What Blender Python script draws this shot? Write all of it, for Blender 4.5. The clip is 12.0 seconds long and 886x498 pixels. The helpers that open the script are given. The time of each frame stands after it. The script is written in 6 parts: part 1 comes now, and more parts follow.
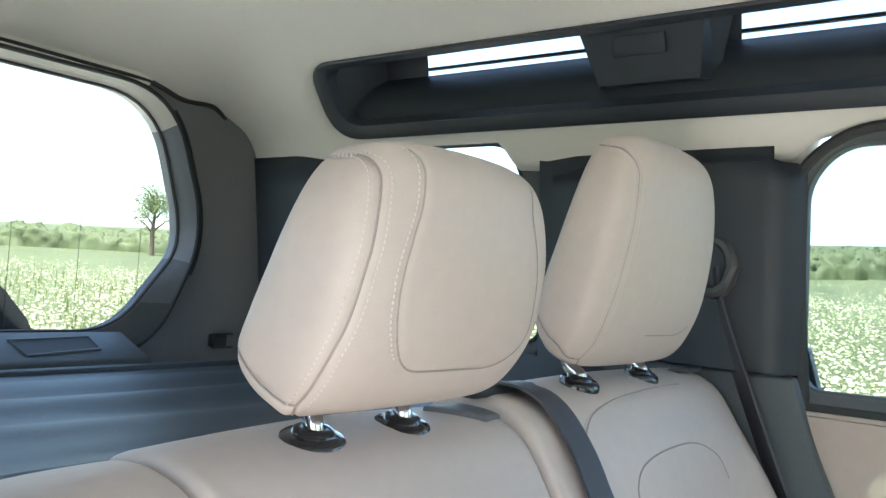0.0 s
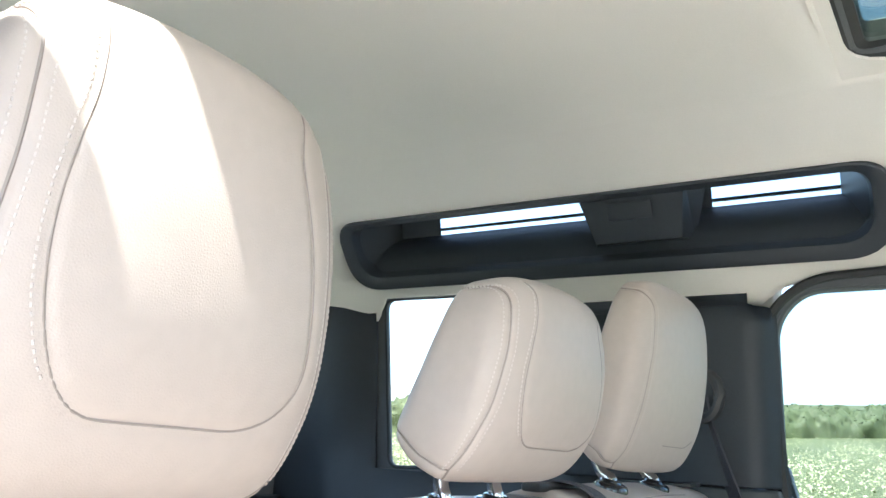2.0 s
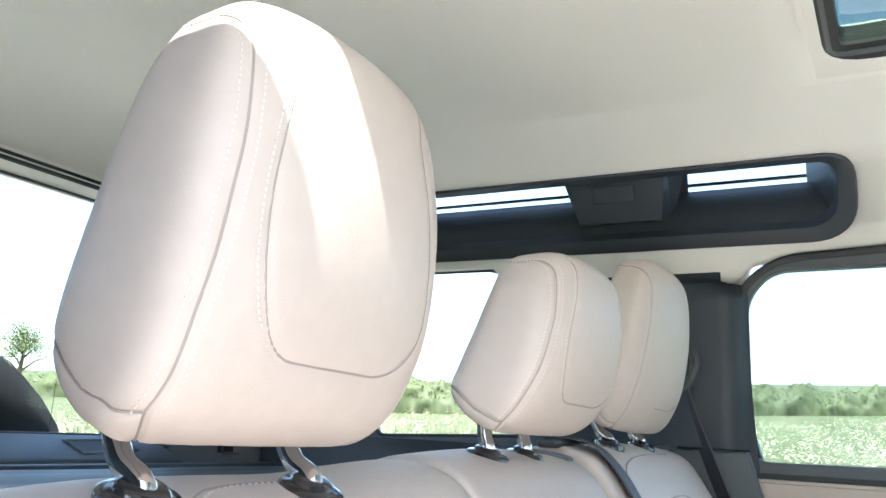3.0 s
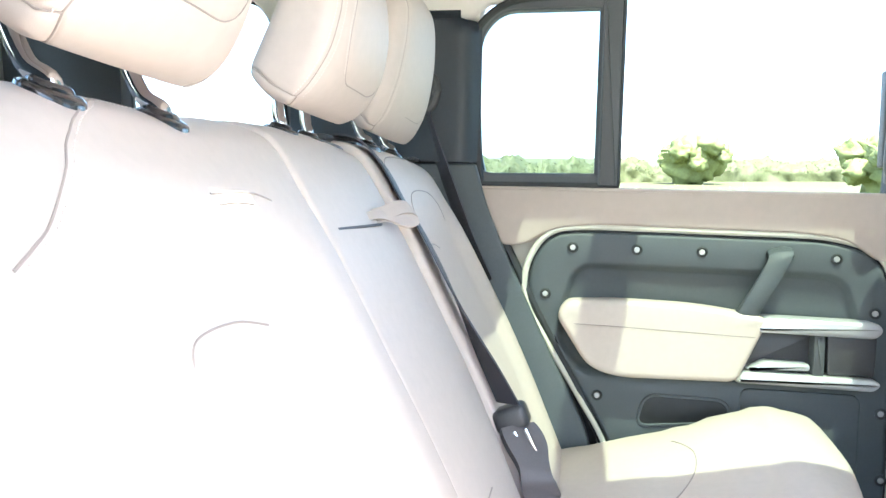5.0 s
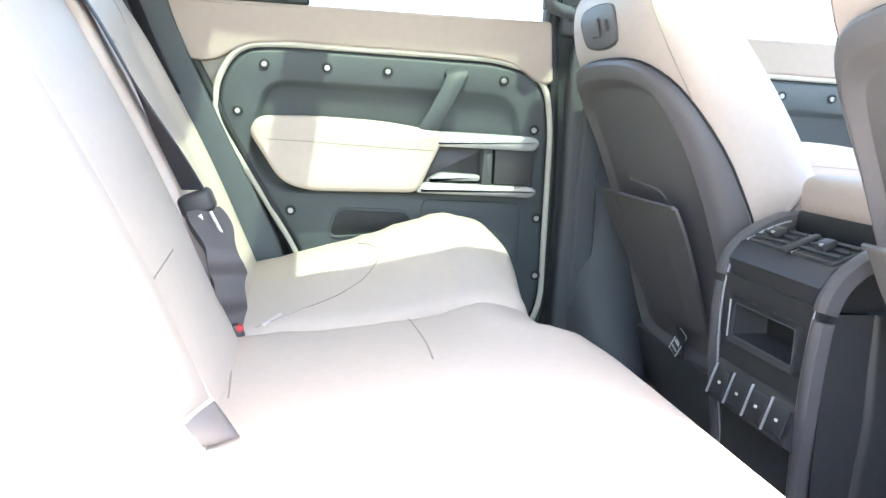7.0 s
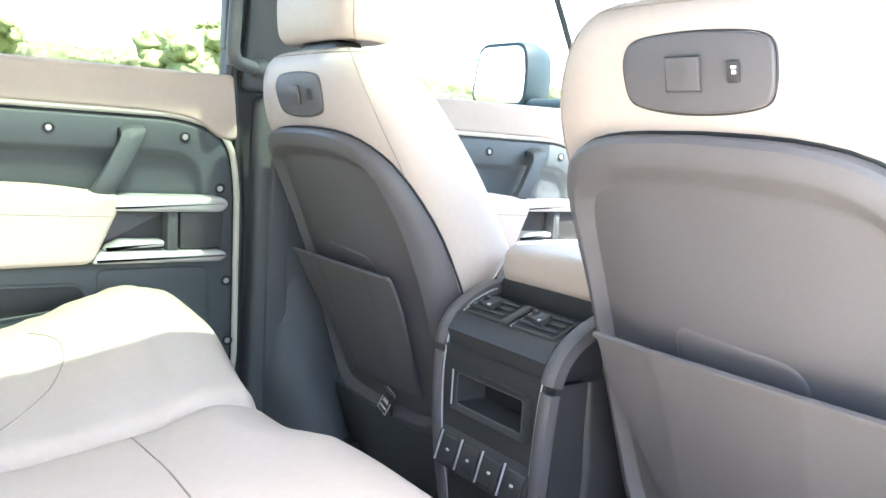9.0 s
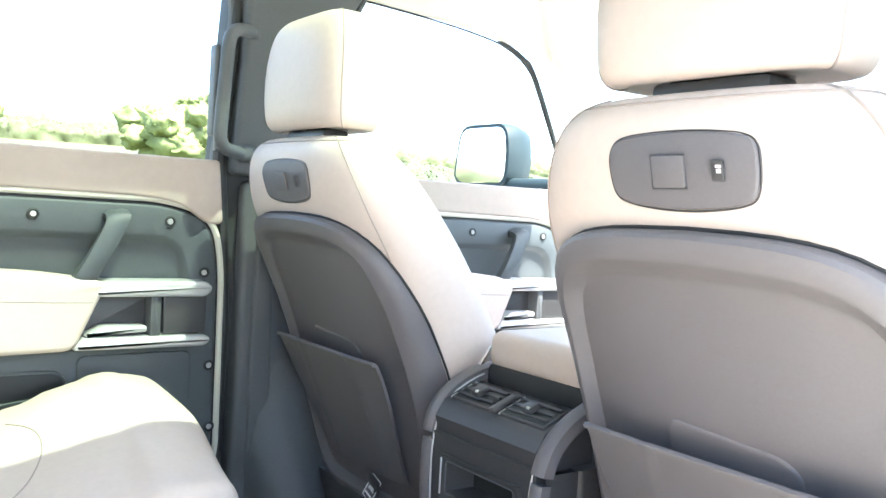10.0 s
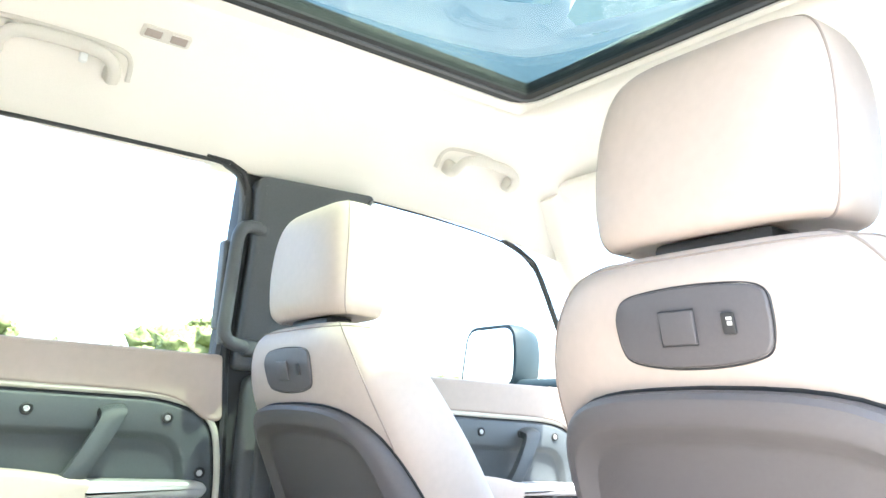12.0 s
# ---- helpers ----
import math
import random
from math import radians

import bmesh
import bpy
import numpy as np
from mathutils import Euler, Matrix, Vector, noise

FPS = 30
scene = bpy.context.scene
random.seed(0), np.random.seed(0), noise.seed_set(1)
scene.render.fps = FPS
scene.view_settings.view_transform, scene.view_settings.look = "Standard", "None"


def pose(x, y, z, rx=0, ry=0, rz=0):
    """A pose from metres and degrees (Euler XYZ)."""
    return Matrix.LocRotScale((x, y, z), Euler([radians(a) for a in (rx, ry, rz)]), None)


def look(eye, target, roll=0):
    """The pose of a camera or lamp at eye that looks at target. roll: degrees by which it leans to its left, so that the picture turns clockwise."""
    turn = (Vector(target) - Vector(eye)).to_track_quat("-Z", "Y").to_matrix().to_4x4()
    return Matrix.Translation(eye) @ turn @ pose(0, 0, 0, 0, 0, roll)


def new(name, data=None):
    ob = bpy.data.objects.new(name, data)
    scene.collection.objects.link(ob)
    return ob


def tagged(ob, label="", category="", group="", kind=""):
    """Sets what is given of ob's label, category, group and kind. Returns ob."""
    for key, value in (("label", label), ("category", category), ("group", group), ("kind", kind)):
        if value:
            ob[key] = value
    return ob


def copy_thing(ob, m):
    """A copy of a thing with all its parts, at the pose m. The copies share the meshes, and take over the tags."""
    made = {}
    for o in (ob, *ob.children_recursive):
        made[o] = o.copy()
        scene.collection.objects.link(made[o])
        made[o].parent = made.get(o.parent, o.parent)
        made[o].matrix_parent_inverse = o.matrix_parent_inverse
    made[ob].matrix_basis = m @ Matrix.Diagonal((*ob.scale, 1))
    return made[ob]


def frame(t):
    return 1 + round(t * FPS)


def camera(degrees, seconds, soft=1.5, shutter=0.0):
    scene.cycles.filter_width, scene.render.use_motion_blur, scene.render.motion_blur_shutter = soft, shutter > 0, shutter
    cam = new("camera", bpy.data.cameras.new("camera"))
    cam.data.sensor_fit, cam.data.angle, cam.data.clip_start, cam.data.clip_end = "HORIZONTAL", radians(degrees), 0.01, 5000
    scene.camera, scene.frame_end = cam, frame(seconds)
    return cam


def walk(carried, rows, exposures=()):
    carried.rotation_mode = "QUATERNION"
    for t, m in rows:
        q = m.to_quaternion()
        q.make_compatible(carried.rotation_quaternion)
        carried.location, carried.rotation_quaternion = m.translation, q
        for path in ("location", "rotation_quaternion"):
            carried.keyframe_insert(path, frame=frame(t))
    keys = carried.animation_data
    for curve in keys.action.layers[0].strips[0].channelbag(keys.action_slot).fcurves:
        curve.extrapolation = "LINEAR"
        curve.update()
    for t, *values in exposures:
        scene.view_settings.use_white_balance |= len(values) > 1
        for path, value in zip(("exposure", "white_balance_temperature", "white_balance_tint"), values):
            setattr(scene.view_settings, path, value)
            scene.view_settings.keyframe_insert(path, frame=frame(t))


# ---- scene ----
cam = camera(56.2, 12.0)
PATH = [
    (0, (0.435, 0.372, 1.513), (-1.175, -0.812, 1.592), 3.8),
    (0.5, (0.464, 0.377, 1.511), (-1.138, -0.807, 1.68), 3.7),
    (1, (0.519, 0.386, 1.498), (-1.075, -0.79, 1.777), 3.7),
    (1.5, (0.581, 0.384, 1.481), (-1.021, -0.749, 1.867), 3.7),
    (2, (0.649, 0.378, 1.455), (-0.975, -0.693, 1.921), 3.4),
    (2.5, (0.704, 0.347, 1.437), (-0.956, -0.666, 1.905), 3.4),
    (2.7, (0.727, 0.341, 1.435), (-0.944, -0.658, 1.895), 3.4),
    (4.3, (0.889, 0.316, 1.36), (-1.038, -0.209, 1.477), 1.7),
    (4.5, (0.905, 0.329, 1.346), (-1.034, -0.157, 1.413), 1.7),
    (5, (0.922, 0.336, 1.323), (-1.047, -0.007, 1.24), 1.8),
    (5.5, (0.945, 0.351, 1.301), (-1.038, 0.19, 1.093), 2.0),
    (6, (0.959, 0.367, 1.253), (-1.019, 0.394, 0.953), 2.5),
    (6.5, (0.977, 0.385, 1.198), (-0.991, 0.559, 0.885), 2.8),
    (7, (0.982, 0.381, 1.195), (-0.961, 0.725, 0.87), 3.1),
    (7.5, (0.943, 0.35, 1.23), (-0.914, 1.019, 0.909), 3.6),
    (7.7, (0.921, 0.318, 1.245), (-0.878, 1.136, 0.94), 3.8),
    (9.3, (0.868, 0.255, 1.304), (-0.721, 1.443, 1.053), 3.6),
    (9.5, (0.867, 0.253, 1.31), (-0.721, 1.447, 1.089), 3.5),
    (10, (0.862, 0.246, 1.317), (-0.725, 1.459, 1.223), 3.5),
    (10.5, (0.866, 0.232, 1.327), (-0.716, 1.456, 1.352), 3.5),
    (11, (0.868, 0.228, 1.325), (-0.706, 1.454, 1.457), 3.5),
    (11.5, (0.844, 0.256, 1.29), (-0.725, 1.468, 1.552), 3.3),
    (12, (0.846, 0.27, 1.266), (-0.736, 1.416, 1.693), 2.9),
]
EXPOSURES = [(0.0, 2.47, 6050, 5), (1.0, 2.49, 6050, 5), (2.5, 2.53, 5900, 6), (4.5, 3.0, 6050, 6), (7.5, 3.28, 6150, 5), (9.5, 3.28, 6200, 4), (12.0, 3.08, 6100, 5)]
walk(cam, [(t, look(eye, target, roll)) for t, eye, target, roll in PATH], EXPOSURES)

# ---------- world, sun, exposure ----------
SUN = Vector((-0.475, -0.13, -1.0)).normalized()      # the way the sunlight travels
world = bpy.data.worlds.new("sky")
scene.world = world
world.use_nodes = True
wn = world.node_tree
sky = wn.nodes.new("ShaderNodeTexSky")
sky.sky_type = "NISHITA"
sky.sun_disc = False
sky.sun_elevation = math.asin(-SUN.z)
sky.sun_rotation = math.atan2(-SUN.x, -SUN.y)
sky.dust_density = 2.6
sky.air_density = 1.0
wn.nodes["Background"].inputs["Strength"].default_value = 0.15
wn.links.new(sky.outputs[0], wn.nodes["Background"].inputs["Color"])
sun_data = bpy.data.lights.new("sun", "SUN")
sun_data.energy, sun_data.angle, sun_data.color = 3.5, radians(0.6), (1.0, 0.94, 0.83)
sun = new("sun", sun_data)
sun.rotation_euler = SUN.to_track_quat("-Z", "Y").to_euler()


# ---------- materials ----------
def material(name, colour, rough=0.6, metal=0.0, vary=0.12, scale=60.0, bump=0.1, bump_scale=600.0, coarse=4.0,
             coat=0.0, spec=0.5, sheen=0.0, second=None, pattern="noise"):
    """A surface with fine relief and colour that varies at two scales."""
    m = bpy.data.materials.new(name)
    m.use_nodes = True
    nt = m.node_tree
    b = nt.nodes["Principled BSDF"]
    b.inputs["Roughness"].default_value, b.inputs["Metallic"].default_value = rough, metal
    b.inputs["Coat Weight"].default_value, b.inputs["Specular IOR Level"].default_value = coat, spec
    b.inputs["Sheen Weight"].default_value = sheen
    co = nt.nodes.new("ShaderNodeTexCoord")
    fine, large = nt.nodes.new("ShaderNodeTexNoise"), nt.nodes.new("ShaderNodeTexNoise")
    for n, s in ((fine, scale), (large, coarse)):
        n.inputs["Scale"].default_value, n.inputs["Detail"].default_value = s, 4.0
        nt.links.new(co.outputs["Object"], n.inputs["Vector"])
    both = nt.nodes.new("ShaderNodeMix")
    both.inputs[0].default_value = 0.5
    nt.links.new(fine.outputs[0], both.inputs[2]), nt.links.new(large.outputs[0], both.inputs[3])
    ramp = nt.nodes.new("ShaderNodeValToRGB")
    dark = [c * (1 - vary) for c in colour]
    light = list(second) if second else [min(1.0, c * (1 + vary)) for c in colour]
    ramp.color_ramp.elements[0].position, ramp.color_ramp.elements[0].color = 0.3, (*dark, 1)
    ramp.color_ramp.elements[1].position, ramp.color_ramp.elements[1].color = 0.7, (*light, 1)
    nt.links.new(both.outputs[0], ramp.inputs[0]), nt.links.new(ramp.outputs[0], b.inputs["Base Color"])
    rr = nt.nodes.new("ShaderNodeMapRange")
    rr.inputs["To Min"].default_value, rr.inputs["To Max"].default_value = max(0.02, rough - 0.07), min(1.0, rough + 0.07)
    nt.links.new(large.outputs[0], rr.inputs["Value"]), nt.links.new(rr.outputs[0], b.inputs["Roughness"])
    if bump:
        if pattern == "cells":
            tex = nt.nodes.new("ShaderNodeTexVoronoi")
            tex.feature = "DISTANCE_TO_EDGE"
        else:
            tex = nt.nodes.new("ShaderNodeTexNoise")
        tex.inputs["Scale"].default_value = bump_scale
        nt.links.new(co.outputs["Object"], tex.inputs["Vector"])
        bp = nt.nodes.new("ShaderNodeBump")
        bp.inputs["Strength"].default_value, bp.inputs["Distance"].default_value = bump, 0.001
        nt.links.new(tex.outputs[0], bp.inputs["Height"]), nt.links.new(bp.outputs[0], b.inputs["Normal"])
    return m


def pane_material(name, tint, gloss=1.45, rough=0.0):
    """Thin glass: tinted see-through, with a sheen that grows at a glancing view."""
    m = bpy.data.materials.new(name)
    m.use_nodes = True
    nt = m.node_tree
    nt.nodes.remove(nt.nodes["Principled BSDF"])
    clear, shine = nt.nodes.new("ShaderNodeBsdfTransparent"), nt.nodes.new("ShaderNodeBsdfGlossy")
    clear.inputs["Color"].default_value = (*tint, 1)
    shine.inputs["Roughness"].default_value = rough
    edge = nt.nodes.new("ShaderNodeLayerWeight")
    edge.inputs["Blend"].default_value = 0.5
    power, fr = nt.nodes.new("ShaderNodeMath"), nt.nodes.new("ShaderNodeMath")
    power.operation, fr.operation = "POWER", "MULTIPLY_ADD"
    power.inputs[1].default_value = 5.0
    fr.inputs[1].default_value, fr.inputs[2].default_value = 0.9, ((gloss - 1) / (gloss + 1)) ** 2
    nt.links.new(edge.outputs["Facing"], power.inputs[0]), nt.links.new(power.outputs[0], fr.inputs[0])
    mix = nt.nodes.new("ShaderNodeMixShader")
    nt.links.new(fr.outputs[0], mix.inputs[0]), nt.links.new(clear.outputs[0], mix.inputs[1])
    nt.links.new(shine.outputs[0], mix.inputs[2]), nt.links.new(mix.outputs[0], nt.nodes["Material Output"].inputs[0])
    return m


LEATHER = material("beige_leather", (0.545, 0.468, 0.418), 0.48, vary=0.05, scale=90, bump=0.16, bump_scale=650, pattern="cells", coarse=3)
LEATHER2 = material("beige_seam_leather", (0.33, 0.28, 0.25), 0.55, vary=0.06, bump=0.2, bump_scale=500)
THREAD = material("pale_thread", (0.64, 0.57, 0.53), 0.8, vary=0.1, scale=900, bump=0.3, bump_scale=2500)
DOORTRIM = material("taupe_door_leather", (0.46, 0.385, 0.335), 0.55, vary=0.05, bump=0.2, bump_scale=450, pattern="cells")
HEADLINER = material("headliner_cloth", (0.80, 0.765, 0.71), 0.95, vary=0.04, scale=500, bump=0.35, bump_scale=1500, sheen=0.2)
HANDLE = material("pale_handle_plastic", (0.60, 0.57, 0.52), 0.5, vary=0.04, scale=300, bump=0.1, bump_scale=1200)
DOORSKIN = material("pale_painted_door_edge", (0.60, 0.58, 0.50), 0.5, vary=0.04, bump=0.05)
DARK = material("charcoal_grained_plastic", (0.088, 0.094, 0.101), 0.52, vary=0.12, scale=300, bump=0.35, bump_scale=1100, pattern="cells")
DARKER = material("black_satin_plastic", (0.050, 0.050, 0.053), 0.42, vary=0.15, scale=300, bump=0.15, bump_scale=1200)
SLATE = material("slate_door_plastic", (0.076, 0.088, 0.096), 0.5, vary=0.08, scale=250, bump=0.35, bump_scale=1000, pattern="cells")
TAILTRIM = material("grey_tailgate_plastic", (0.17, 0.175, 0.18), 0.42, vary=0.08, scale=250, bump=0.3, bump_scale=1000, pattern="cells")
RECESS = material("blue_black_grained_plastic", (0.030, 0.037, 0.047), 0.42, vary=0.12, scale=300, bump=0.3, bump_scale=1100, pattern="cells")
SHELL = material("grey_seat_shell_plastic", (0.124, 0.118, 0.125), 0.45, vary=0.06, scale=260, bump=0.3, bump_scale=1300, pattern="cells")
PIANO = material("gloss_black_plastic", (0.02, 0.02, 0.022), 0.14, vary=0.1, bump=0.0, coat=0.5)
RUBBER = material("black_rubber_seal", (0.022, 0.024, 0.026), 0.6, vary=0.2, bump=0.2, bump_scale=700)
SILVER = material("satin_silver", (0.56, 0.56, 0.57), 0.36, 0.35, vary=0.05, scale=400, bump=0.05, bump_scale=1500)
CHROME = material("chrome", (0.72, 0.72, 0.73), 0.08, 1.0, vary=0.03, bump=0.0)
WEB = material("dark_belt_webbing", (0.048, 0.048, 0.058), 0.48, vary=0.15, scale=700, bump=0.6, bump_scale=1400)
SLEEVE = material("grey_sleeve_fabric", (0.10, 0.092, 0.096), 0.5, vary=0.12, scale=500, bump=0.4, bump_scale=1600)
BUCKLE = material("pale_grey_buckle_fabric", (0.13, 0.12, 0.125), 0.6, vary=0.06, scale=300, bump=0.1)
CARPET = material("dark_carpet", (0.23, 0.205, 0.205), 0.98, vary=0.35, scale=500, bump=1.0, bump_scale=900, sheen=0.3)
COVER = material("load_cover_vinyl", (0.040, 0.047, 0.050), 0.5, vary=0.3, scale=260, bump=0.6, bump_scale=420)
RED = material("red_plastic", (0.55, 0.03, 0.03), 0.35, vary=0.05, bump=0.0)
WHITE = material("white_print", (0.75, 0.75, 0.74), 0.6, vary=0.03, bump=0.0)
PAINT = material("pale_body_paint", (0.62, 0.65, 0.67), 0.3, vary=0.02, bump=0.0, coat=0.6)
DARKPAINT = material("dark_mirror_paint", (0.02, 0.035, 0.042), 0.6, vary=0.05, bump=0.0, spec=0.3)
TYRE = material("tyre_rubber", (0.018, 0.018, 0.019), 0.75, vary=0.25, bump=0.3, bump_scale=300)
MIRROR = material("mirror_glass", (0.85, 0.87, 0.88), 0.02, 1.0, vary=0.01, bump=0.0)
CLEAR = pane_material("window_glass", (0.93, 0.96, 0.95))
PRIVACY = pane_material("lightly_tinted_glass", (0.78, 0.84, 0.84))
ROOFGLASS = pane_material("blue_roof_glass", (0.475, 0.535, 0.475), 2.0)
GRASS = material("meadow_grass", (0.060, 0.072, 0.022), 0.95, vary=0.35, scale=6, coarse=0.25, bump=1.0, bump_scale=25, second=(0.094, 0.104, 0.036))
BOUNCE_GROUND = material("pale_bounce_ground", (0.55, 0.52, 0.46), 0.95, vary=0.2, scale=25, coarse=1.0, bump=1.0, bump_scale=60)
LEAF = material("hedge_leaf", (0.046, 0.060, 0.019), 0.7, vary=0.3, scale=7, coarse=0.5, bump=1.0, bump_scale=9, second=(0.078, 0.096, 0.033))
BUSHLEAF = material("bright_bush_leaf", (0.115, 0.152, 0.046), 0.7, vary=0.3, scale=7, coarse=0.5, bump=1.0, bump_scale=9, second=(0.175, 0.212, 0.075))
STEM = material("meadow_stem", (0.13, 0.15, 0.045), 0.8, vary=0.2, scale=2, coarse=0.5, bump=0.0, second=(0.22, 0.25, 0.10))
FLOWER = material("cream_flower_heads", (0.36, 0.345, 0.20), 0.9, vary=0.2, scale=3, coarse=0.7, bump=0.0, second=(0.48, 0.46, 0.30))
BARK = material("bark", (0.10, 0.075, 0.05), 0.9, vary=0.3, scale=20, bump=0.8, bump_scale=40)


# ---------- geometry helpers ----------
from mathutils.bvhtree import BVHTree

BASE = {}


def drop_on(vf, points, way, lift):
    """The points moved along way until they meet the mesh, then raised a little."""
    tree_ = BVHTree.FromPolygons([Vector(v) for v in vf[0]], vf[1])
    way, out = Vector(way).normalized(), []
    for p in points:
        hit, normal, _, _ = tree_.ray_cast(Vector(p) - way * 0.15, way)
        if hit:
            out.append(hit - way * lift)
    return out


def thing(name, at, label, category, group="", kind=""):
    ob = new(name)
    ob.location = at
    ob.empty_display_size = 0.05
    BASE[ob.name] = Vector(at)
    return tagged(ob, label, category, group, kind)


def link(name, vf, mat, at=(0, 0, 0), smooth=True, angle=40):
    at = Vector(at)
    data = bpy.data.meshes.new(name)
    data.from_pydata([Vector(v) - at for v in vf[0]], [], vf[1])
    bm = bmesh.new()
    bm.from_mesh(data)
    bmesh.ops.recalc_face_normals(bm, faces=bm.faces)
    bm.to_mesh(data)
    bm.free()
    data.materials.append(mat)
    if smooth:
        data.polygons.foreach_set("use_smooth", [True] * len(data.polygons))
        data.set_sharp_from_angle(angle=radians(angle))
    return new(name, data)


def part(name, vf, mat, parent, label="", smooth=True, angle=40):
    """One mesh, given in world coordinates, under a thing or a part."""
    ob = link(name, vf, mat, BASE[parent.name], smooth, angle)
    ob.parent = parent
    BASE[ob.name] = BASE[parent.name]
    return tagged(ob, label)


def single(name, vf, mat, at, label, category, group="", kind="", angle=40):
    """A thing that is one mesh."""
    ob = link(name, vf, mat, at, True, angle)
    ob.location = at
    BASE[ob.name] = Vector(at)
    return tagged(ob, label, category, group, kind)


def join(*many):
    verts, faces = [], []
    for v, f in many:
        n = len(verts)
        verts += [tuple(p) for p in v]
        faces += [tuple(i + n for i in q) for q in f]
    return verts, faces


def box(c, s, r=0.004, seg=2, turn=None):
    bm = bmesh.new()
    bmesh.ops.create_cube(bm, size=1.0)
    for v in bm.verts:
        v.co = Vector((v.co.x * s[0], v.co.y * s[1], v.co.z * s[2]))
    if r:
        bmesh.ops.bevel(bm, geom=bm.edges[:], offset=min(r, min(s) * 0.45), segments=seg, profile=0.5, affect="EDGES")
    if turn:
        bmesh.ops.rotate(bm, verts=bm.verts, cent=(0, 0, 0), matrix=pose(0, 0, 0, *turn).to_3x3())
    vf = [v.co + Vector(c) for v in bm.verts], [tuple(v.index for v in f.verts) for f in bm.faces]
    bm.free()
    return vf


def rounded(points, r=0.02, n=5):
    """A closed outline with its corners rounded. r: one radius, or one for each corner."""
    out, k = [], len(points)
    for i in range(k):
        p, a, b = Vector(points[i]), Vector(points[i - 1]), Vector(points[(i + 1) % k])
        rad = r[i] if isinstance(r, (list, tuple)) else r
        da, db = (a - p), (b - p)
        cut = min(rad, da.length * 0.49, db.length * 0.49)
        s, e = p + da.normalized() * cut, p + db.normalized() * cut
        for j in range(n + 1):
            t = j / n
            out.append(s * (1 - t) ** 2 + p * 2 * t * (1 - t) + e * t * t)
    return out


def offset(outline, d):
    """The outline moved inwards by d (it runs either way round)."""
    k = len(outline)
    area = sum(outline[i - 1].x * outline[i].y - outline[i].x * outline[i - 1].y for i in range(k))
    sign = 1 if area > 0 else -1
    out = []
    for i in range(k):
        e = (outline[(i + 1) % k] - outline[i - 1])
        if e.length < 1e-9:
            e = Vector((1, 0))
        e.normalize()
        out.append(outline[i] + Vector((-e.y, e.x)) * d * sign)
    return out


def polar(outline, c, n):
    """The outline met by n rays from c, evenly turned."""
    out, c, k = [], Vector(c), len(outline)
    for j in range(n):
        a = 2 * math.pi * j / n
        d, best = Vector((math.cos(a), math.sin(a))), 0.0
        for i in range(k):
            p, e = Vector(outline[i - 1]) - c, Vector(outline[i]) - Vector(outline[i - 1])
            den = d.x * e.y - d.y * e.x
            if abs(den) < 1e-12:
                continue
            t, u = (p.x * e.y - p.y * e.x) / den, (p.x * d.y - p.y * d.x) / den
            if t > best and -1e-6 <= u <= 1 + 1e-6:
                best = t
        out.append(c + d * best)
    return out


def prism(outline, put, d0, d1, bevel=0.004, steps=2, back=True, centre=None):
    """An outline swept from depth d0 to the face at d1, with a rounded front edge. put(u, v, d) gives the place."""
    outline = [Vector(p) for p in outline]
    sign = 1 if d1 > d0 else -1
    rings = [(outline, d0), (outline, d1 - sign * bevel)]
    for j in range(1, steps + 1):
        a = math.pi / 2 * j / steps
        rings.append((offset(outline, bevel * (1 - math.cos(a))), d1 - sign * bevel * (1 - math.sin(a))))
    k = len(outline)
    verts = [put(p.x, p.y, d) for ring, d in rings for p in ring]
    faces = [(a * k + i, a * k + (i + 1) % k, (a + 1) * k + (i + 1) % k, (a + 1) * k + i) for a in range(len(rings) - 1) for i in range(k)]
    if centre:
        c, last = Vector(centre), rings[-1]
        for f in (0.66, 0.33):
            verts += [put(*(c + (p - c) * f), last[1]) for p in last[0]]
        n = len(rings) + 1
        faces += [(a * k + i, a * k + (i + 1) % k, (a + 1) * k + (i + 1) % k, (a + 1) * k + i) for a in range(len(rings) - 1, n) for i in range(k)]
        verts.append(put(c.x, c.y, last[1]))
        faces += [(n * k + i, n * k + (i + 1) % k, len(verts) - 1) for i in range(k)]
    else:
        faces.append(tuple(range((len(rings) - 1) * k, len(rings) * k)))
    if back:
        faces.append(tuple(reversed(range(k))))
    return verts, faces


def band(outer, inner, put, d0, d1, d1_inner=None):
    """A frame between two outlines with as many points each."""
    d2 = d1 if d1_inner is None else d1_inner
    k = len(outer)
    rings = [(outer, d0), (outer, d1), (inner, d2), (inner, d0)]
    verts = [put(p[0], p[1], d) for ring, d in rings for p in ring]
    faces = [(a * k + i, a * k + (i + 1) % k, ((a + 1) % 4) * k + (i + 1) % k, ((a + 1) % 4) * k + i) for a in range(4) for i in range(k)]
    return verts, faces


def loft(rings, caps=True, closed=True):
    k = len(rings[0])
    verts = [p for ring in rings for p in ring]
    faces = [(a * k + i, a * k + (i + 1) % k, (a + 1) * k + (i + 1) % k, (a + 1) * k + i)
             for a in range(len(rings) - 1) for i in range(k if closed else k - 1)]
    if caps:
        faces += [tuple(reversed(range(k))), tuple(range((len(rings) - 1) * k, len(rings) * k))]
    return verts, faces


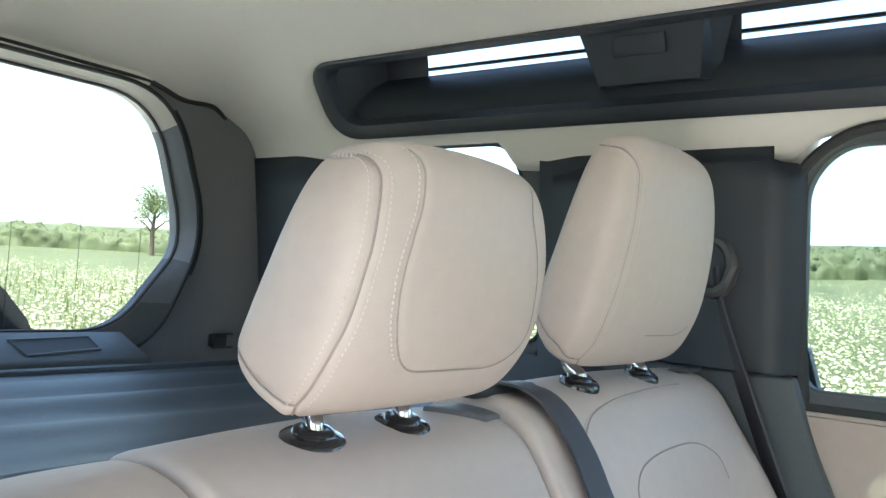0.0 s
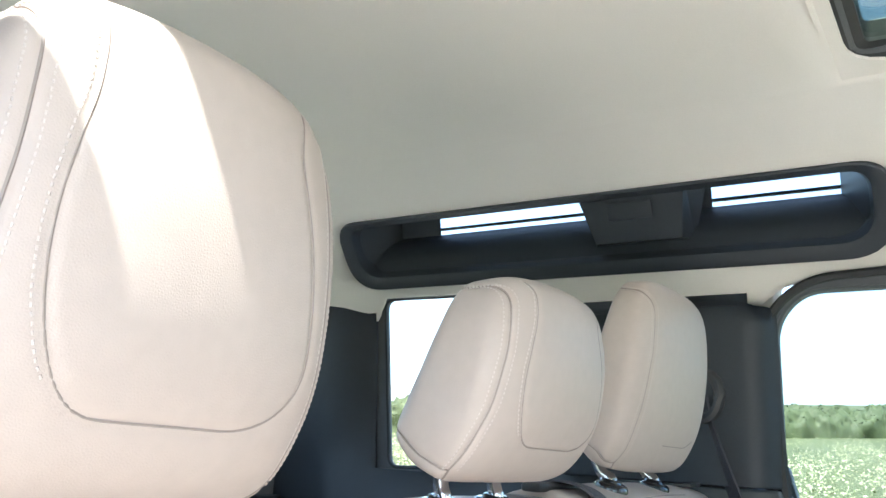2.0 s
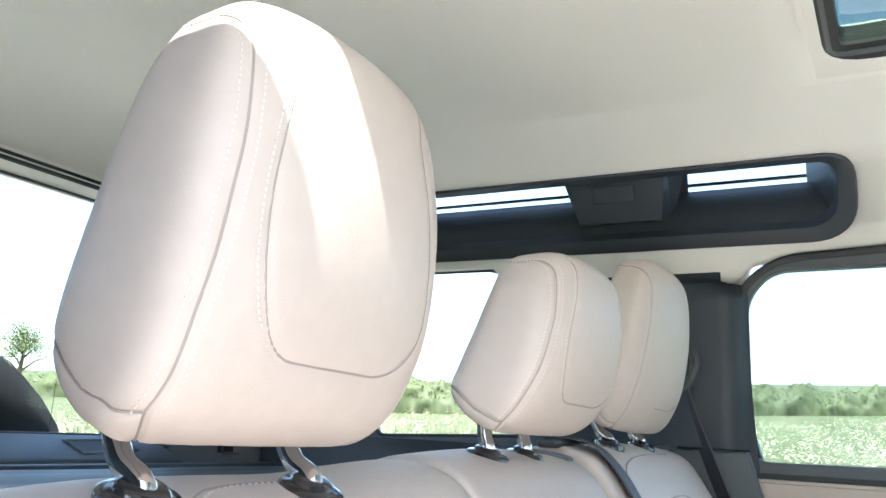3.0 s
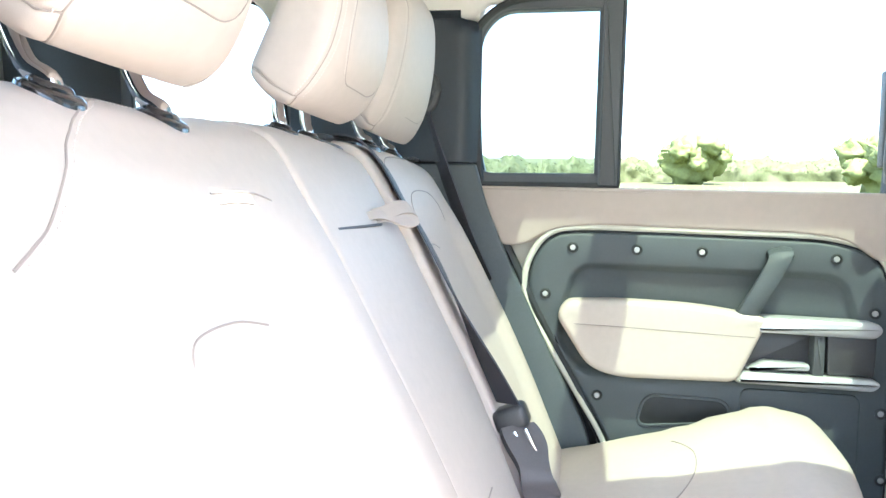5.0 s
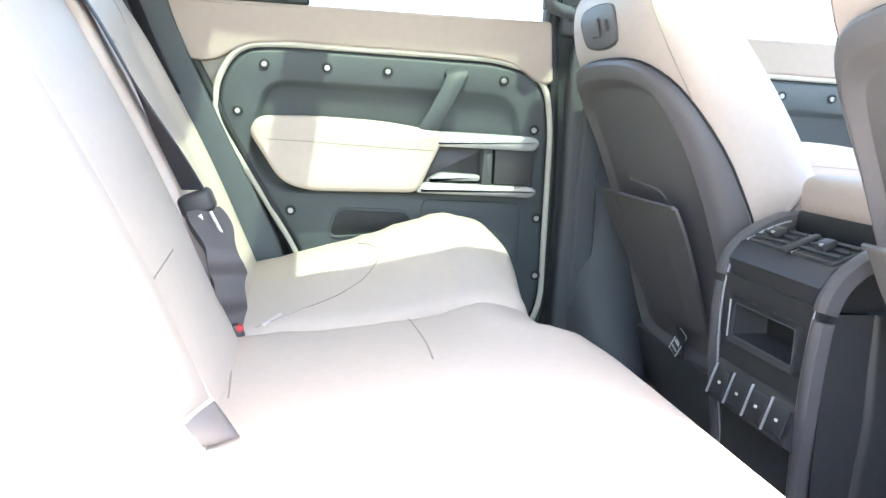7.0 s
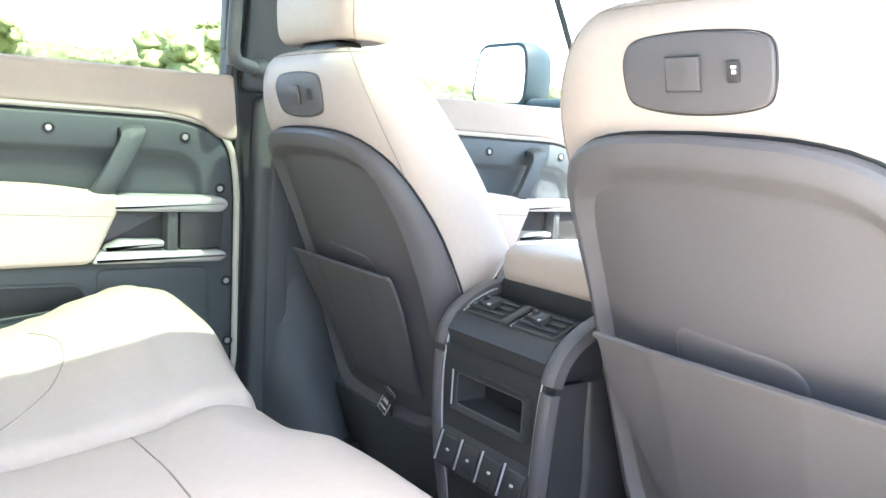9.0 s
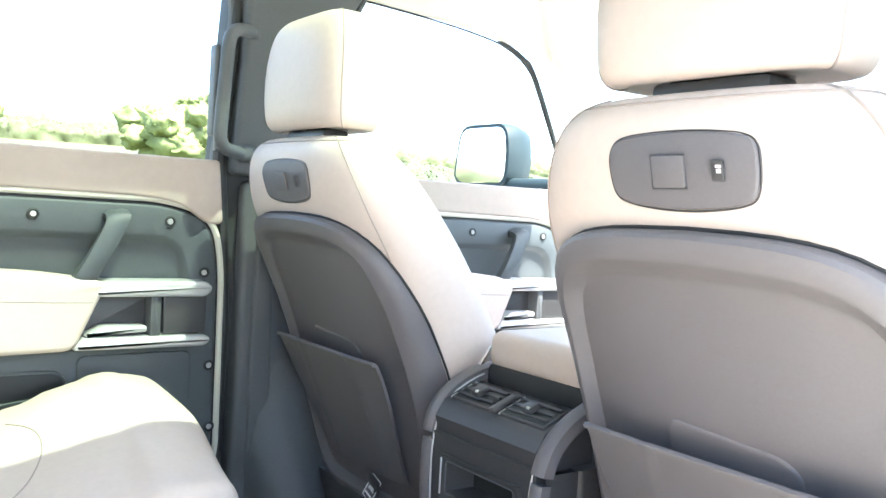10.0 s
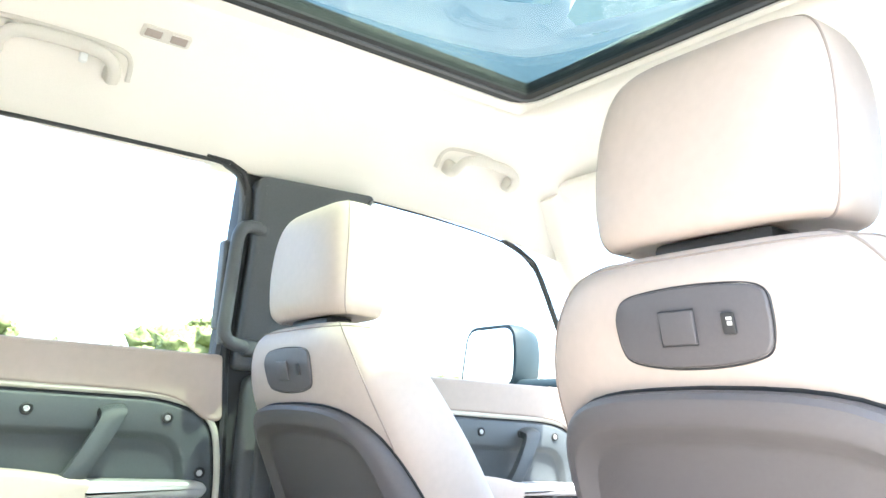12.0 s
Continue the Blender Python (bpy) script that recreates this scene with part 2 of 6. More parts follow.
def glide(points, n=8, closed=False):
    """A smooth line through the points."""
    p = [Vector(q) for q in points]
    out, k = [], len(p)
    for i in range(k if closed else k - 1):
        a, b, c, d = ((p[(i - 1) % k], p[i], p[(i + 1) % k], p[(i + 2) % k]) if closed else
                      (p[max(i - 1, 0)], p[i], p[i + 1], p[min(i + 2, k - 1)]))
        for j in range(n):
            t = j / n
            out.append(0.5 * (2 * b + (c - a) * t + (2 * a - 5 * b + 4 * c - d) * t * t + (3 * b - a - 3 * c + d) * t ** 3))
    return out if closed else out + [p[-1]]


def tube(points, r, sides=8, closed=False, flat=1.0):
    p = [Vector(q) for q in points]
    k, rings, up = len(p), [], Vector((0.13, 0.21, 0.97)).normalized()
    for i in range(k):
        way = (p[(i + 1) % k] - p[i - 1]) if closed or 0 < i < k - 1 else (p[1] - p[0] if i == 0 else p[-1] - p[-2])
        way.normalize()
        side = way.cross(up)
        side = side.normalized() if side.length > 1e-4 else Vector((1, 0, 0))
        up = side.cross(way).normalized()
        rad = r[i] if isinstance(r, (list, tuple)) else r
        rings.append([p[i] + rad * (math.cos(a) * side + flat * math.sin(a) * up) for a in (2 * math.pi * j / sides for j in range(sides))])
    if closed:
        rings.append(rings[0])
    return loft(rings, caps=not closed)


def ribbon(points, wides, thick=0.0015):
    """A flat band along points; wides: the half-width vector at each."""
    rings = []
    p = [Vector(q) for q in points]
    for i, q in enumerate(p):
        w = Vector(wides[i]) if isinstance(wides, list) else Vector(wides)
        way = (p[min(i + 1, len(p) - 1)] - p[max(i - 1, 0)]).normalized()
        n = way.cross(w).normalized() * thick
        rings.append([q - w - n, q - w * 0.5 - n * 1.4, q + w * 0.5 - n * 1.4, q + w - n, q + w + n, q + w * 0.5 + n * 1.4, q - w * 0.5 + n * 1.4, q - w + n])
    return loft(rings)


def sheet(fn, us, vs, hole=None):
    verts = [fn(u, v) for u in us for v in vs]
    k = len(vs)
    faces = [(a * k + b, a * k + b + 1, (a + 1) * k + b + 1, (a + 1) * k + b) for a in range(len(us) - 1) for b in range(k - 1)
             if not (hole and hole((us[a] + us[a + 1]) / 2, (vs[b] + vs[b + 1]) / 2))]
    return verts, faces


def thicken(ob, t, off=-1.0):
    m = ob.modifiers.new("thickness", "SOLIDIFY")
    m.thickness, m.offset = t, off
    return ob


def split(a, b, n):
    return [a + (b - a) * i / n for i in range(n + 1)]


def ease(x, a, b):
    t = min(1.0, max(0.0, (x - a) / (b - a)))
    return t * t * (3 - 2 * t)


def lerp_table(table, x):
    for (x0, y0), (x1, y1) in zip(table, table[1:]):
        if x <= x1:
            t = (x - x0) / (x1 - x0)
            t = t * t * (3 - 2 * t) * 0.5 + t * 0.5
            return y0 + (y1 - y0) * max(0.0, t)
    return table[-1][1]



# ---------- the shell of the car ----------
PROFILE = [(0.0, 1.940), (0.20, 1.940), (0.434, 1.937), (0.474, 1.927), (0.525, 1.907), (0.578, 1.870), (0.617, 1.816), (0.650, 1.772), (0.668, 1.712)]


# height of the headlining's lower border along the car
EDGE = [(-0.97, 1.742), (-0.93, 1.730), (-0.75, 1.708), (-0.66, 1.694), (-0.640, 1.694), (-0.618, 1.740), (-0.345, 1.740), (-0.300, 1.694), (-0.25, 1.691), (-0.20, 1.695), (0.06, 1.697), (0.102, 1.697), (0.118, 1.713), (0.134, 1.722), (0.166, 1.729), (0.208, 1.735), (0.30, 1.745), (1.75, 1.746)]


def lining(s, y):
    """A place of the headlining: s counts the profile's points, minus on the left."""
    i = min(int(abs(s)), len(PROFILE) - 2)
    f = abs(s) - i
    a, b, c, d = (Vector(PROFILE[min(max(k, 0), len(PROFILE) - 1)]) for k in (i - 1, i, i + 1, i + 2))
    if i < 3:
        x, z = b.lerp(c, f)
    else:
        x, z = 0.5 * (2 * b + (c - a) * f + (2 * a - 5 * b + 4 * c - d) * f * f + (3 * b - a - 3 * c + d) * f ** 3)
    if abs(s) > 7:
        z += (lerp_table(EDGE, y) - 1.712) * (abs(s) - 7)
    if y > 1.31:
        z -= 0.10 * ((y - 1.31) / 0.45) ** 1.6 * (1.0 - 0.5 * abs(x) / 0.67)
    if y < -0.75:
        z -= 0.115 * ((-0.75 - y) / 0.22) ** 2 * (1 - ease(abs(x), 0.49, 0.66))
    return (math.copysign(x, s), y, z)


def lining_hole(s, y):
    if abs(s) < 2 and 0.256 < y < 1.382:
        return True
    return (5 if s < 0 else 4) < abs(s) < 7 and -0.675 < y < 0.28


S_STEPS = [i * 0.25 for i in range(-32, 33)]
Y_STEPS = [-0.97, -0.945, -0.92, -0.885, -0.85, -0.80, -0.75, -0.675, -0.66, -0.64, -0.630, -0.618, -0.5, -0.345, -0.330, -0.315, -0.300, -0.25, -0.2, -0.1, 0.0, 0.04, 0.08, 0.10, 0.12, 0.135, 0.16, 0.20, 0.256, 0.28, 0.4, 0.5, 0.7, 0.9, 1.1, 1.382, 1.42, 1.5, 1.58, 1.66, 1.75]
ceiling = link("ceiling", sheet(lining, S_STEPS, Y_STEPS, lining_hole), HEADLINER)
tagged(ceiling, "pale beige cloth headlining of the car roof", "ceiling", kind="structure")
thicken(ceiling, 0.02, 1.0)
roof_skin = link("roof", sheet(lambda x, y: (x, y, 2.025 - 0.05 * (abs(x) / 0.7) ** 3), [-0.685, -0.62, -0.52, -0.45, -0.2, 0.0, 0.2, 0.45, 0.52, 0.62, 0.685], [-1.0, -0.53, 0.24, 0.44, 0.52, 1.42, 1.8],
                               lambda x, y: abs(x) < 0.45 and (0.24 < y < 0.44 or 0.52 < y < 1.42) or x > 0.52 and -0.53 < y < 0.24), PAINT)
tagged(roof_skin, "pale painted metal car roof panel", "roof", kind="structure")
thicken(roof_skin, 0.012, 1.0)


def up_put(u, v, d):
    return (u, v, d)


# glass roof with its dark surround
roof_window = thing("window_1", (0, 0.8, 1.95), "blue tinted glass roof panel in a black frame", "sunroof", kind="structure")
hole_out = rounded([(-0.442, 0.250), (0.442, 0.250), (0.442, 1.390), (-0.442, 1.390)], 0.002)
hole_in = rounded([(-0.408, 0.270), (0.408, 0.270), (0.408, 1.372), (-0.408, 1.372)], 0.06)
part("surround", band(hole_out, hole_in, up_put, 1.952, 1.9385, 1.944), HEADLINER, roof_window)
frame_in = rounded([(-0.378, 0.290), (0.378, 0.290), (0.378, 1.352), (-0.378, 1.352)], 0.012)
part("frame", band(offset([Vector(p) for p in hole_in], -0.004), frame_in, up_put, 1.985, 1.946, 1.958), RUBBER, roof_window, "black rubber frame of the glass roof")
step_in = offset([Vector(p) for p in frame_in], -0.016)
part("track", band(step_in, offset([Vector(p) for p in frame_in], -0.010), up_put, 1.960, 1.949, 1.951), DARK, roof_window)
glass = part("pane", box((0, 0.821, 1.966), (0.775, 1.082, 0.006), 0.001), ROOFGLASS, roof_window, "blue tinted glass pane")
# unseen panel, added to stop the sun through the right of the glass
part("sun_blocker", box((0.255, 0.821, 1.990), (0.275, 1.08, 0.004), 0.001), HEADLINER, roof_window, "unseen pale panel added to block sun through one side")
part("crossbar", box((0, 0.482, 2.004), (0.82, 0.078, 0.016), 0.006), DARKER, roof_window)


# narrow roof-side windows in dark recesses
def side_light(s, name, a, high, edge, top):
    """The long recess with two panes over the boot, on the side s."""
    ob = thing(name, (s * 0.62, -0.19, 1.82), "long dark recess in the roof side with two narrow panes", "window", kind="structure")
    a, bar, edge, top = Vector(a), Vector(high), Vector(edge), Vector(top)
    high = bar - Vector((0.007, 0.016))
    b = Vector((0.660, 1.757))
    up, inw, mid = (a - b).normalized(), Vector((-(a - b).y, (a - b).x)).normalized(), (a + b) / 2
    if inw.x > 0:
        inw = -inw

    def put(u, v, d):
        p = mid + up * v + inw * d
        return (s * p.x, u, p.y)

    h = (a - b).length / 2
    outer = rounded([(-0.690, -h), (0.296, -h), (0.296, h), (-0.690, h)], [0.075, 0.075, 0.05, 0.05], 8)
    inner = rounded([(-0.662, -h + 0.026), (0.268, -h + 0.026), (0.268, h - (0.017 if s < 0 else 0.010)), (-0.662, h - (0.017 if s < 0 else 0.010))], [0.06, 0.06, 0.03, 0.03], 8)
    inner2 = rounded([(-0.656, -h + 0.032), (0.262, -h + 0.032), (0.262, h - (0.019 if s < 0 else 0.012)), (-0.656, h - (0.019 if s < 0 else 0.012))], [0.06, 0.06, 0.03, 0.03], 8)
    rings = [[put(p.x, p.y, -0.004) for p in outer], [put(p.x, p.y, 0.007) for p in offset(outer, 0.003)],
             [put(p.x, p.y, 0.008) for p in offset(outer, 0.006)], [put(p.x, p.y, 0.001) for p in inner], [put(p.x, p.y, -0.012) for p in inner2], [put(p.x, p.y, -0.05) for p in inner2]]
    part("frame", loft(rings, caps=False), RECESS, ob)
    # back wall that leans outwards to the glass, the ends and the top
    low = Vector((0.650, 1.775))
    y0, y1 = -0.665, 0.272

    def wall(u, v):
        seq = [low, low + Vector((0.005, 0.025)), low + Vector((0.012, 0.055)), low + Vector((0.025, 0.078)), high] if s < 0 else [low, low + Vector((0.022, 0.012)), low + Vector((0.036, 0.045)), high + Vector((-0.003, -0.02)), high]
        i = min(int(v), 3)
        p = seq[i].lerp(seq[i + 1], v - i)
        pinch = 0.055 * (v / 4)
        y = y0 + pinch + (y1 - y0 - 2 * pinch) * u
        return (s * p.x, y, p.y)
    part("back_wall", sheet(wall, split(0, 1, 12), split(0, 4, 8)), RECESS, ob)
    ends = []
    for y, t in ((y0, 1), (y1, -1)):
        q = [(s * abs(x), yy, z) for x, yy, z in (wall(0 if t > 0 else 1, v) for v in split(0, 4, 8))]
        q += [(s * edge.x, y + 0.055 * t, edge.y), (s * top.x, y, top.y)]
        ends.append((q, [(len(q) - 1, k, k + 1) for k in range(len(q) - 2)]))
    ends.append(([(s * top.x, y0, top.y), (s * top.x, y1, top.y), (s * edge.x, y1 - 0.055, edge.y), (s * edge.x, y0 + 0.055, edge.y)], [(0, 1, 2, 3)]))
    part("side_wall", join(*ends), RECESS, ob)
    for y in (y0 - 0.02, y1 + 0.03):
        part("end_plate", box((s * 0.70, y, 1.895), (0.11, 0.012, 0.17), 0.002), RECESS, ob)
    for ya, yb in ((-0.515, -0.196), (0.022, 0.235)):
        ym, ln = (ya + yb) / 2, yb - ya
        lift = Vector((edge.y - high.y, high.x - edge.x)).normalized() * 0.004
        quad = [high, edge, edge + lift, high + lift]
        g = part("pane", loft([[(s * p.x, y, p.y) for p in quad] for y in (ya, yb)]), CLEAR, ob, "clear glass pane")
        g.visible_shadow = False
        part("glazing_bar", box((s * (bar.x - 0.001), ym, bar.y - 0.003), (0.006, ln + 0.01, 0.0055), 0.001), RUBBER, ob)
    for ya, yb in ((y0 + 0.045, -0.515), (-0.196, 0.022), (0.235, y1 - 0.045)):
        part("blank", ([(s * high.x, ya, high.y), (s * high.x, yb, high.y), (s * edge.x, yb, edge.y), (s * edge.x, ya, edge.y)], [(0, 1, 2, 3)]), RECESS, ob)
    # console between the panes
    q = [((0.594, 1.905), (0.640, 1.905)), ((0.636, 1.806), (0.672, 1.810))]
    rings = []
    for f, (ina, outa) in ((0.0, q[0]), (1.0, q[1])):
        w = 0.030 * f
        rings.append([(s * ina[0], -0.188 + w, ina[1]), (s * ina[0], 0.004 - 0.5 * w, ina[1]), (s * outa[0], 0.030 - w, outa[1]), (s * outa[0], -0.20 + w, outa[1])])
    part("console", loft(rings), RECESS, ob, "dark blank housing between the panes")
    part("lens", box((s * 0.6095, -0.09, 1.852), (0.0026, 0.075, 0.028), 0.001, turn=(0, s * -20, 0)), RECESS, ob)
    return ob


side_light(-1, "window_2", (0.572, 1.880), (0.703, 1.886), (0.675, 1.972), (0.578, 1.882))
side_light(1, "window_3", (0.515, 1.912), (0.640, 1.930), (0.593, 1.980), (0.515, 1.915))


def wall_x(z):
    return 0.70 - 0.1 * max(0.0, z - 1.38)


def side_put(s):
    """Places on a side wall: u runs forwards, v up, d inwards from the lining's plane."""
    return lambda u, v, d: (s * (wall_x(v) - d), u, v)


# boot side walls with their windows, and the pillar trims
CARGO = [(-0.612, 1.415), (-0.268, 1.430), (-0.305, 1.69), (-0.335, 1.738), (-0.625, 1.738)]
for s, side, n in ((-1, "left", 4), (1, "right", 5)):
    ys = [-1.0, -0.9, -0.8, -0.64, -0.5, -0.265, -0.2, -0.1, 0.0, 0.08]
    zs = [0.55, 0.8, 1.05, 1.3, 1.41, 1.55, 1.65, 1.735]
    wall = link("wall_" + side, sheet(lambda y, z: (s * (wall_x(z) + 0.010), y, z), ys, zs, lambda y, z: -0.64 < y < -0.265 and z > 1.41), RECESS)
    tagged(wall, "charcoal plastic boot side lining", "wall", kind="structure")
    thicken(wall, 0.012, -1.0)
    win = thing("window_%d" % n, (s * 0.7, -0.47, 1.58), "boot side window with a dark frame", "window", kind="structure")
    o = rounded([(-0.668, 1.385), (-0.225, 1.395), (-0.225, 1.69), (-0.285, 1.742), (-0.645, 1.742)], [0.03, 0.03, 0.02, 0.03, 0.03])
    i = rounded(CARGO, [0.02, 0.03, 0.03, 0.03, 0.02])
    part("frame", band(o, i, side_put(s), -0.022, -0.004, -0.012), DARK, win)
    part("seal", tube([side_put(s)(p.x, p.y, -0.013) for p in offset(i, -0.002)], 0.004, 6, True), RUBBER, win)
    pane = part("pane", ([side_put(s)(u, v, -0.018) for u, v in [(-0.65, 1.40), (-0.25, 1.40), (-0.25, 1.75), (-0.65, 1.75)]], [(0, 1, 2, 3)]), CLEAR, win)
    pane.visible_shadow = False
    trim = thing("trim_" + side, (s * 0.69, 0.1, 1.0), "charcoal plastic rear pillar trim sweeping down to the sill", "pillar trim", kind="structure")
    def turned(u, v, s=s):
        """The pillar trim: its rear part turns away behind an upright crease, its front edge rolls to the door."""
        d = 0.032 - 0.030 * ease(-u, -0.046, 0.16) - 0.034 * ease(u, 0.086, 0.120)
        return side_put(s)(u, min(v, 1.700 - 0.010 * ease(u, 0.060, 0.108) - 0.016 * ease(-u, 0.17, 0.24)), d)
    us = [-0.235, -0.18, -0.12, -0.06, -0.01, 0.02, 0.036, 0.044, 0.050, 0.058, 0.070, 0.078, 0.086, 0.093, 0.099, 0.104, 0.108, 0.112, 0.116, 0.119]
    # shade on the upper pillar is put into this darker plastic colour
    upper = part("upper_panel", sheet(turned, us, [1.425, 1.428, 1.47, 1.53, 1.60, 1.66, 1.69, 1.704, 1.712]), RECESS, trim)
    thicken(upper, 0.012, -1.0 if s < 0 else 1.0)
    part("corner_fill", prism(rounded([(0.06, 1.69), (0.112, 1.69), (0.125, 1.735), (0.19, 1.742), (0.19, 1.80), (0.06, 1.80)], 0.01), side_put(s), -0.05, -0.012, 0.004), HEADLINER, trim)
    lower = rounded([(-0.14, 1.4225), (0.117, 1.4225), (0.140, 1.345), (0.166, 1.285), (0.225, 1.16), (0.345, 0.92), (0.40, 0.70), (0.20, 0.62), (-0.10, 0.9)] if s < 0 else [(-0.14, 1.419), (0.108, 1.419), (0.12, 1.33), (0.14, 1.16), (0.16, 0.62), (-0.10, 0.62)], [0.004, 0.004] + [0.03] * (7 if s < 0 else 4))
    if s < 0:
        part("inner_sheet", prism(rounded([(0.02, 1.46), (0.115, 1.46), (0.13, 1.40), (0.30, 1.38), (0.30, 1.20), (0.47, 0.90), (0.52, 0.64), (0.02, 0.64)], 0.01), side_put(s), -0.070, -0.050, 0.002), DARKER, trim)
    # lighter than the upper panel, for the sun on the lower pillar
    part("lower_panel", prism(lower, side_put(s), -0.03, 0.032 if s < 0 else -0.012, 0.005, 3), SLATE, trim)
    seal = glide([(0.106, 1.685), (0.108, 1.66), (0.118, 1.44), (0.130, 1.37)] + ([(0.195, 1.235), (0.345, 0.96), (0.40, 0.84), (0.425, 0.68)] if s < 0 else [(0.14, 1.2), (0.15, 0.7)]), 6)
    part("door_seal", tube([side_put(s)(p.x, p.y, 0.004 if s < 0 else -0.036) for p in [Vector((a, b)) for a, b in [(q[0], q[1]) for q in seal]]], 0.010), RUBBER, trim)

pocket_box = thing("side_pocket", (-0.634, -0.935, 1.355), "small dark recessed pocket in the boot lining", "storage pocket")
part("rim", tube([(-0.634 + u, -0.928 + 0.1 * abs(u), 1.370 + v) for u, v in [(-0.032, -0.012), (0.032, -0.012), (0.032, 0.013), (-0.032, 0.013)]], 0.0025, 6, True), SLATE, pocket_box)
part("recess", box((-0.634, -0.935, 1.3705), (0.062, 0.012, 0.024), 0.002), RUBBER, pocket_box)

# belt guide on the left pillar
guide = thing("belt_guide", (-0.64, 0.02, 1.55), "black oval seat belt guide on the rear pillar trim", "belt guide")
part("guide_ring", tube([(-0.642 + 0.006 * math.cos(a), 0.019 + 0.024 * math.cos(a), 1.556 + 0.034 * math.sin(a)) for a in split(0, 2 * math.pi, 20)[:-1]], 0.009, 8, True), DARKER, guide)
part("guide_cover", box((-0.650, 0.017, 1.556), (0.014, 0.05, 0.06), 0.006), RUBBER, guide)
part("webbing", ribbon(glide([(-0.646, 0.014, 1.553), (-0.650, 0.018, 1.521), (-0.652, 0.037, 1.464), (-0.652, 0.060, 1.406), (-0.652, 0.086, 1.341), (-0.652, 0.113, 1.276), (-0.652, 0.15, 1.20)], 5), (0.016, 0.012, 0.004)), WEB, guide)

# tailgate
def rear_put(u, v, d):
    return (u, -0.965 + d, v)


tail = thing("wall_rear", (0, -0.97, 1.0), "tailgate lining with a large heated window", "tailgate", kind="structure")
o = rounded([(-0.77, 0.60), (0.77, 0.60), (0.77, 1.84), (0.64, 1.97), (-0.64, 1.97), (-0.77, 1.84)], [0.02, 0.02, 0.06, 0.06, 0.06, 0.06], 10)
CORNERS = [(-0.430, 1.385), (0.430, 1.385), (0.549, 1.535), (0.549, 1.60), (0.480, 1.820), (-0.480, 1.820), (-0.549, 1.60), (-0.549, 1.535)]
i = rounded(CORNERS, [0.07, 0.07, 0.06, 0.06, 0.15, 0.15, 0.06, 0.06], 8)
i2 = rounded([(-0.480, 1.345), (0.480, 1.345), (0.567, 1.535), (0.567, 1.62), (0.492, 1.833), (-0.492, 1.833), (-0.567, 1.62), (-0.567, 1.535)], [0.10, 0.10, 0.08, 0.08, 0.15, 0.15, 0.08, 0.08], 8)


def rear_lining(p, d):
    """The lining comes forwards towards the car's sides."""
    return rear_put(p.x, p.y, d + 0.055 * ease(abs(p.x), 0.575, 0.715))


loops = [polar(q, (0, 1.5), 160) for q in (i2, o)]
between = [[a.lerp(b, f) for a, b in zip(*loops)] for f in (0.0, 0.12, 0.25, 0.4, 0.55, 0.7, 0.85, 1.0)]
part("lining", loft([[rear_put(p.x, p.y, -0.03) for p in loops[0]]] + [[rear_lining(p, 0.012) for p in ring] for ring in between] + [[rear_put(p.x, p.y, -0.03) for p in loops[1]]], caps=False), TAILTRIM, tail)
frame_v, frame_f = band(i2, i, rear_put, -0.05, 0.016, -0.018)
# one grey frame; pale top and dark foot put the light's fall-off into colour
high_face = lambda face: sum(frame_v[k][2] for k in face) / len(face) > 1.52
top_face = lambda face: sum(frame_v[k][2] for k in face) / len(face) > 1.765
part("top_frame", (frame_v, [face for face in frame_f if top_face(face)]), HANDLE, tail, "upper edge of the grey window frame, coloured pale as lit")
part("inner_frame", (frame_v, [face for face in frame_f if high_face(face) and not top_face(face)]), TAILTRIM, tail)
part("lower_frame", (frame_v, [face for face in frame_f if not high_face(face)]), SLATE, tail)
# the corner's bluish sky sheen is put into its colour
low_corner = [k for k in range(len(i2)) if i2[k].y < 1.50 and i2[k].x < -0.40]
corner_strip = [rear_put(i2[k].x * 0.995, i2[k].y + 0.003, 0.019) for k in low_corner] + [rear_put(i[k].x, i[k].y - 0.001, -0.014) for k in low_corner]
m = len(low_corner)
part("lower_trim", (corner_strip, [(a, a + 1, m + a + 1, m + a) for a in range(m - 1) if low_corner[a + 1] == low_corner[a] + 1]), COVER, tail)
part("outer_seal", tube([rear_put(p.x, p.y, 0.016) for p in i2], 0.0045, 6, True), RUBBER, tail)
part("second_seal", tube([rear_put(p.x, p.y, 0.014) for p in offset(i2, -0.008)[45:72] if p.y < 1.80], 0.003, 6), RUBBER, tail)
part("seal", tube([rear_put(p.x, p.y, -0.022) for p in i], 0.0045, 6, True), RUBBER, tail)
pane = part("pane", prism(i, rear_put, -0.046, -0.040, 0.001, 1), CLEAR, tail)
pane.visible_shadow = False
for k in range(9):
    x = -0.48 + 0.12 * k
    part("heater_wire", tube([rear_put(x, 1.38, -0.039), rear_put(x, 1.60 + 0.03 * math.sin(k * 2.1), -0.039)], 0.0005, 4), DARKER, tail)
part("sill", loft([[(x, y, z) for y, z in [(-0.965, 1.29), (-0.965, 1.386), (-0.95, 1.387), (-0.864, 1.353), (-0.852, 1.345), (-0.848, 1.334), (-0.848, 1.29)]] for x in (-0.42, -0.30, 0.30, 0.42)]), COVER, tail)
part("sill_gap", box((0, -0.842, 1.326), (1.28, 0.016, 0.03), 0.002), RUBBER, tail)
part("tray_rim", tube([(-0.212, -0.925, 1.3775), (-0.347, -0.932, 1.3805), (-0.347, -0.892, 1.3645), (-0.218, -0.877, 1.3585)], 0.0030, 6, True), SLATE, tail)
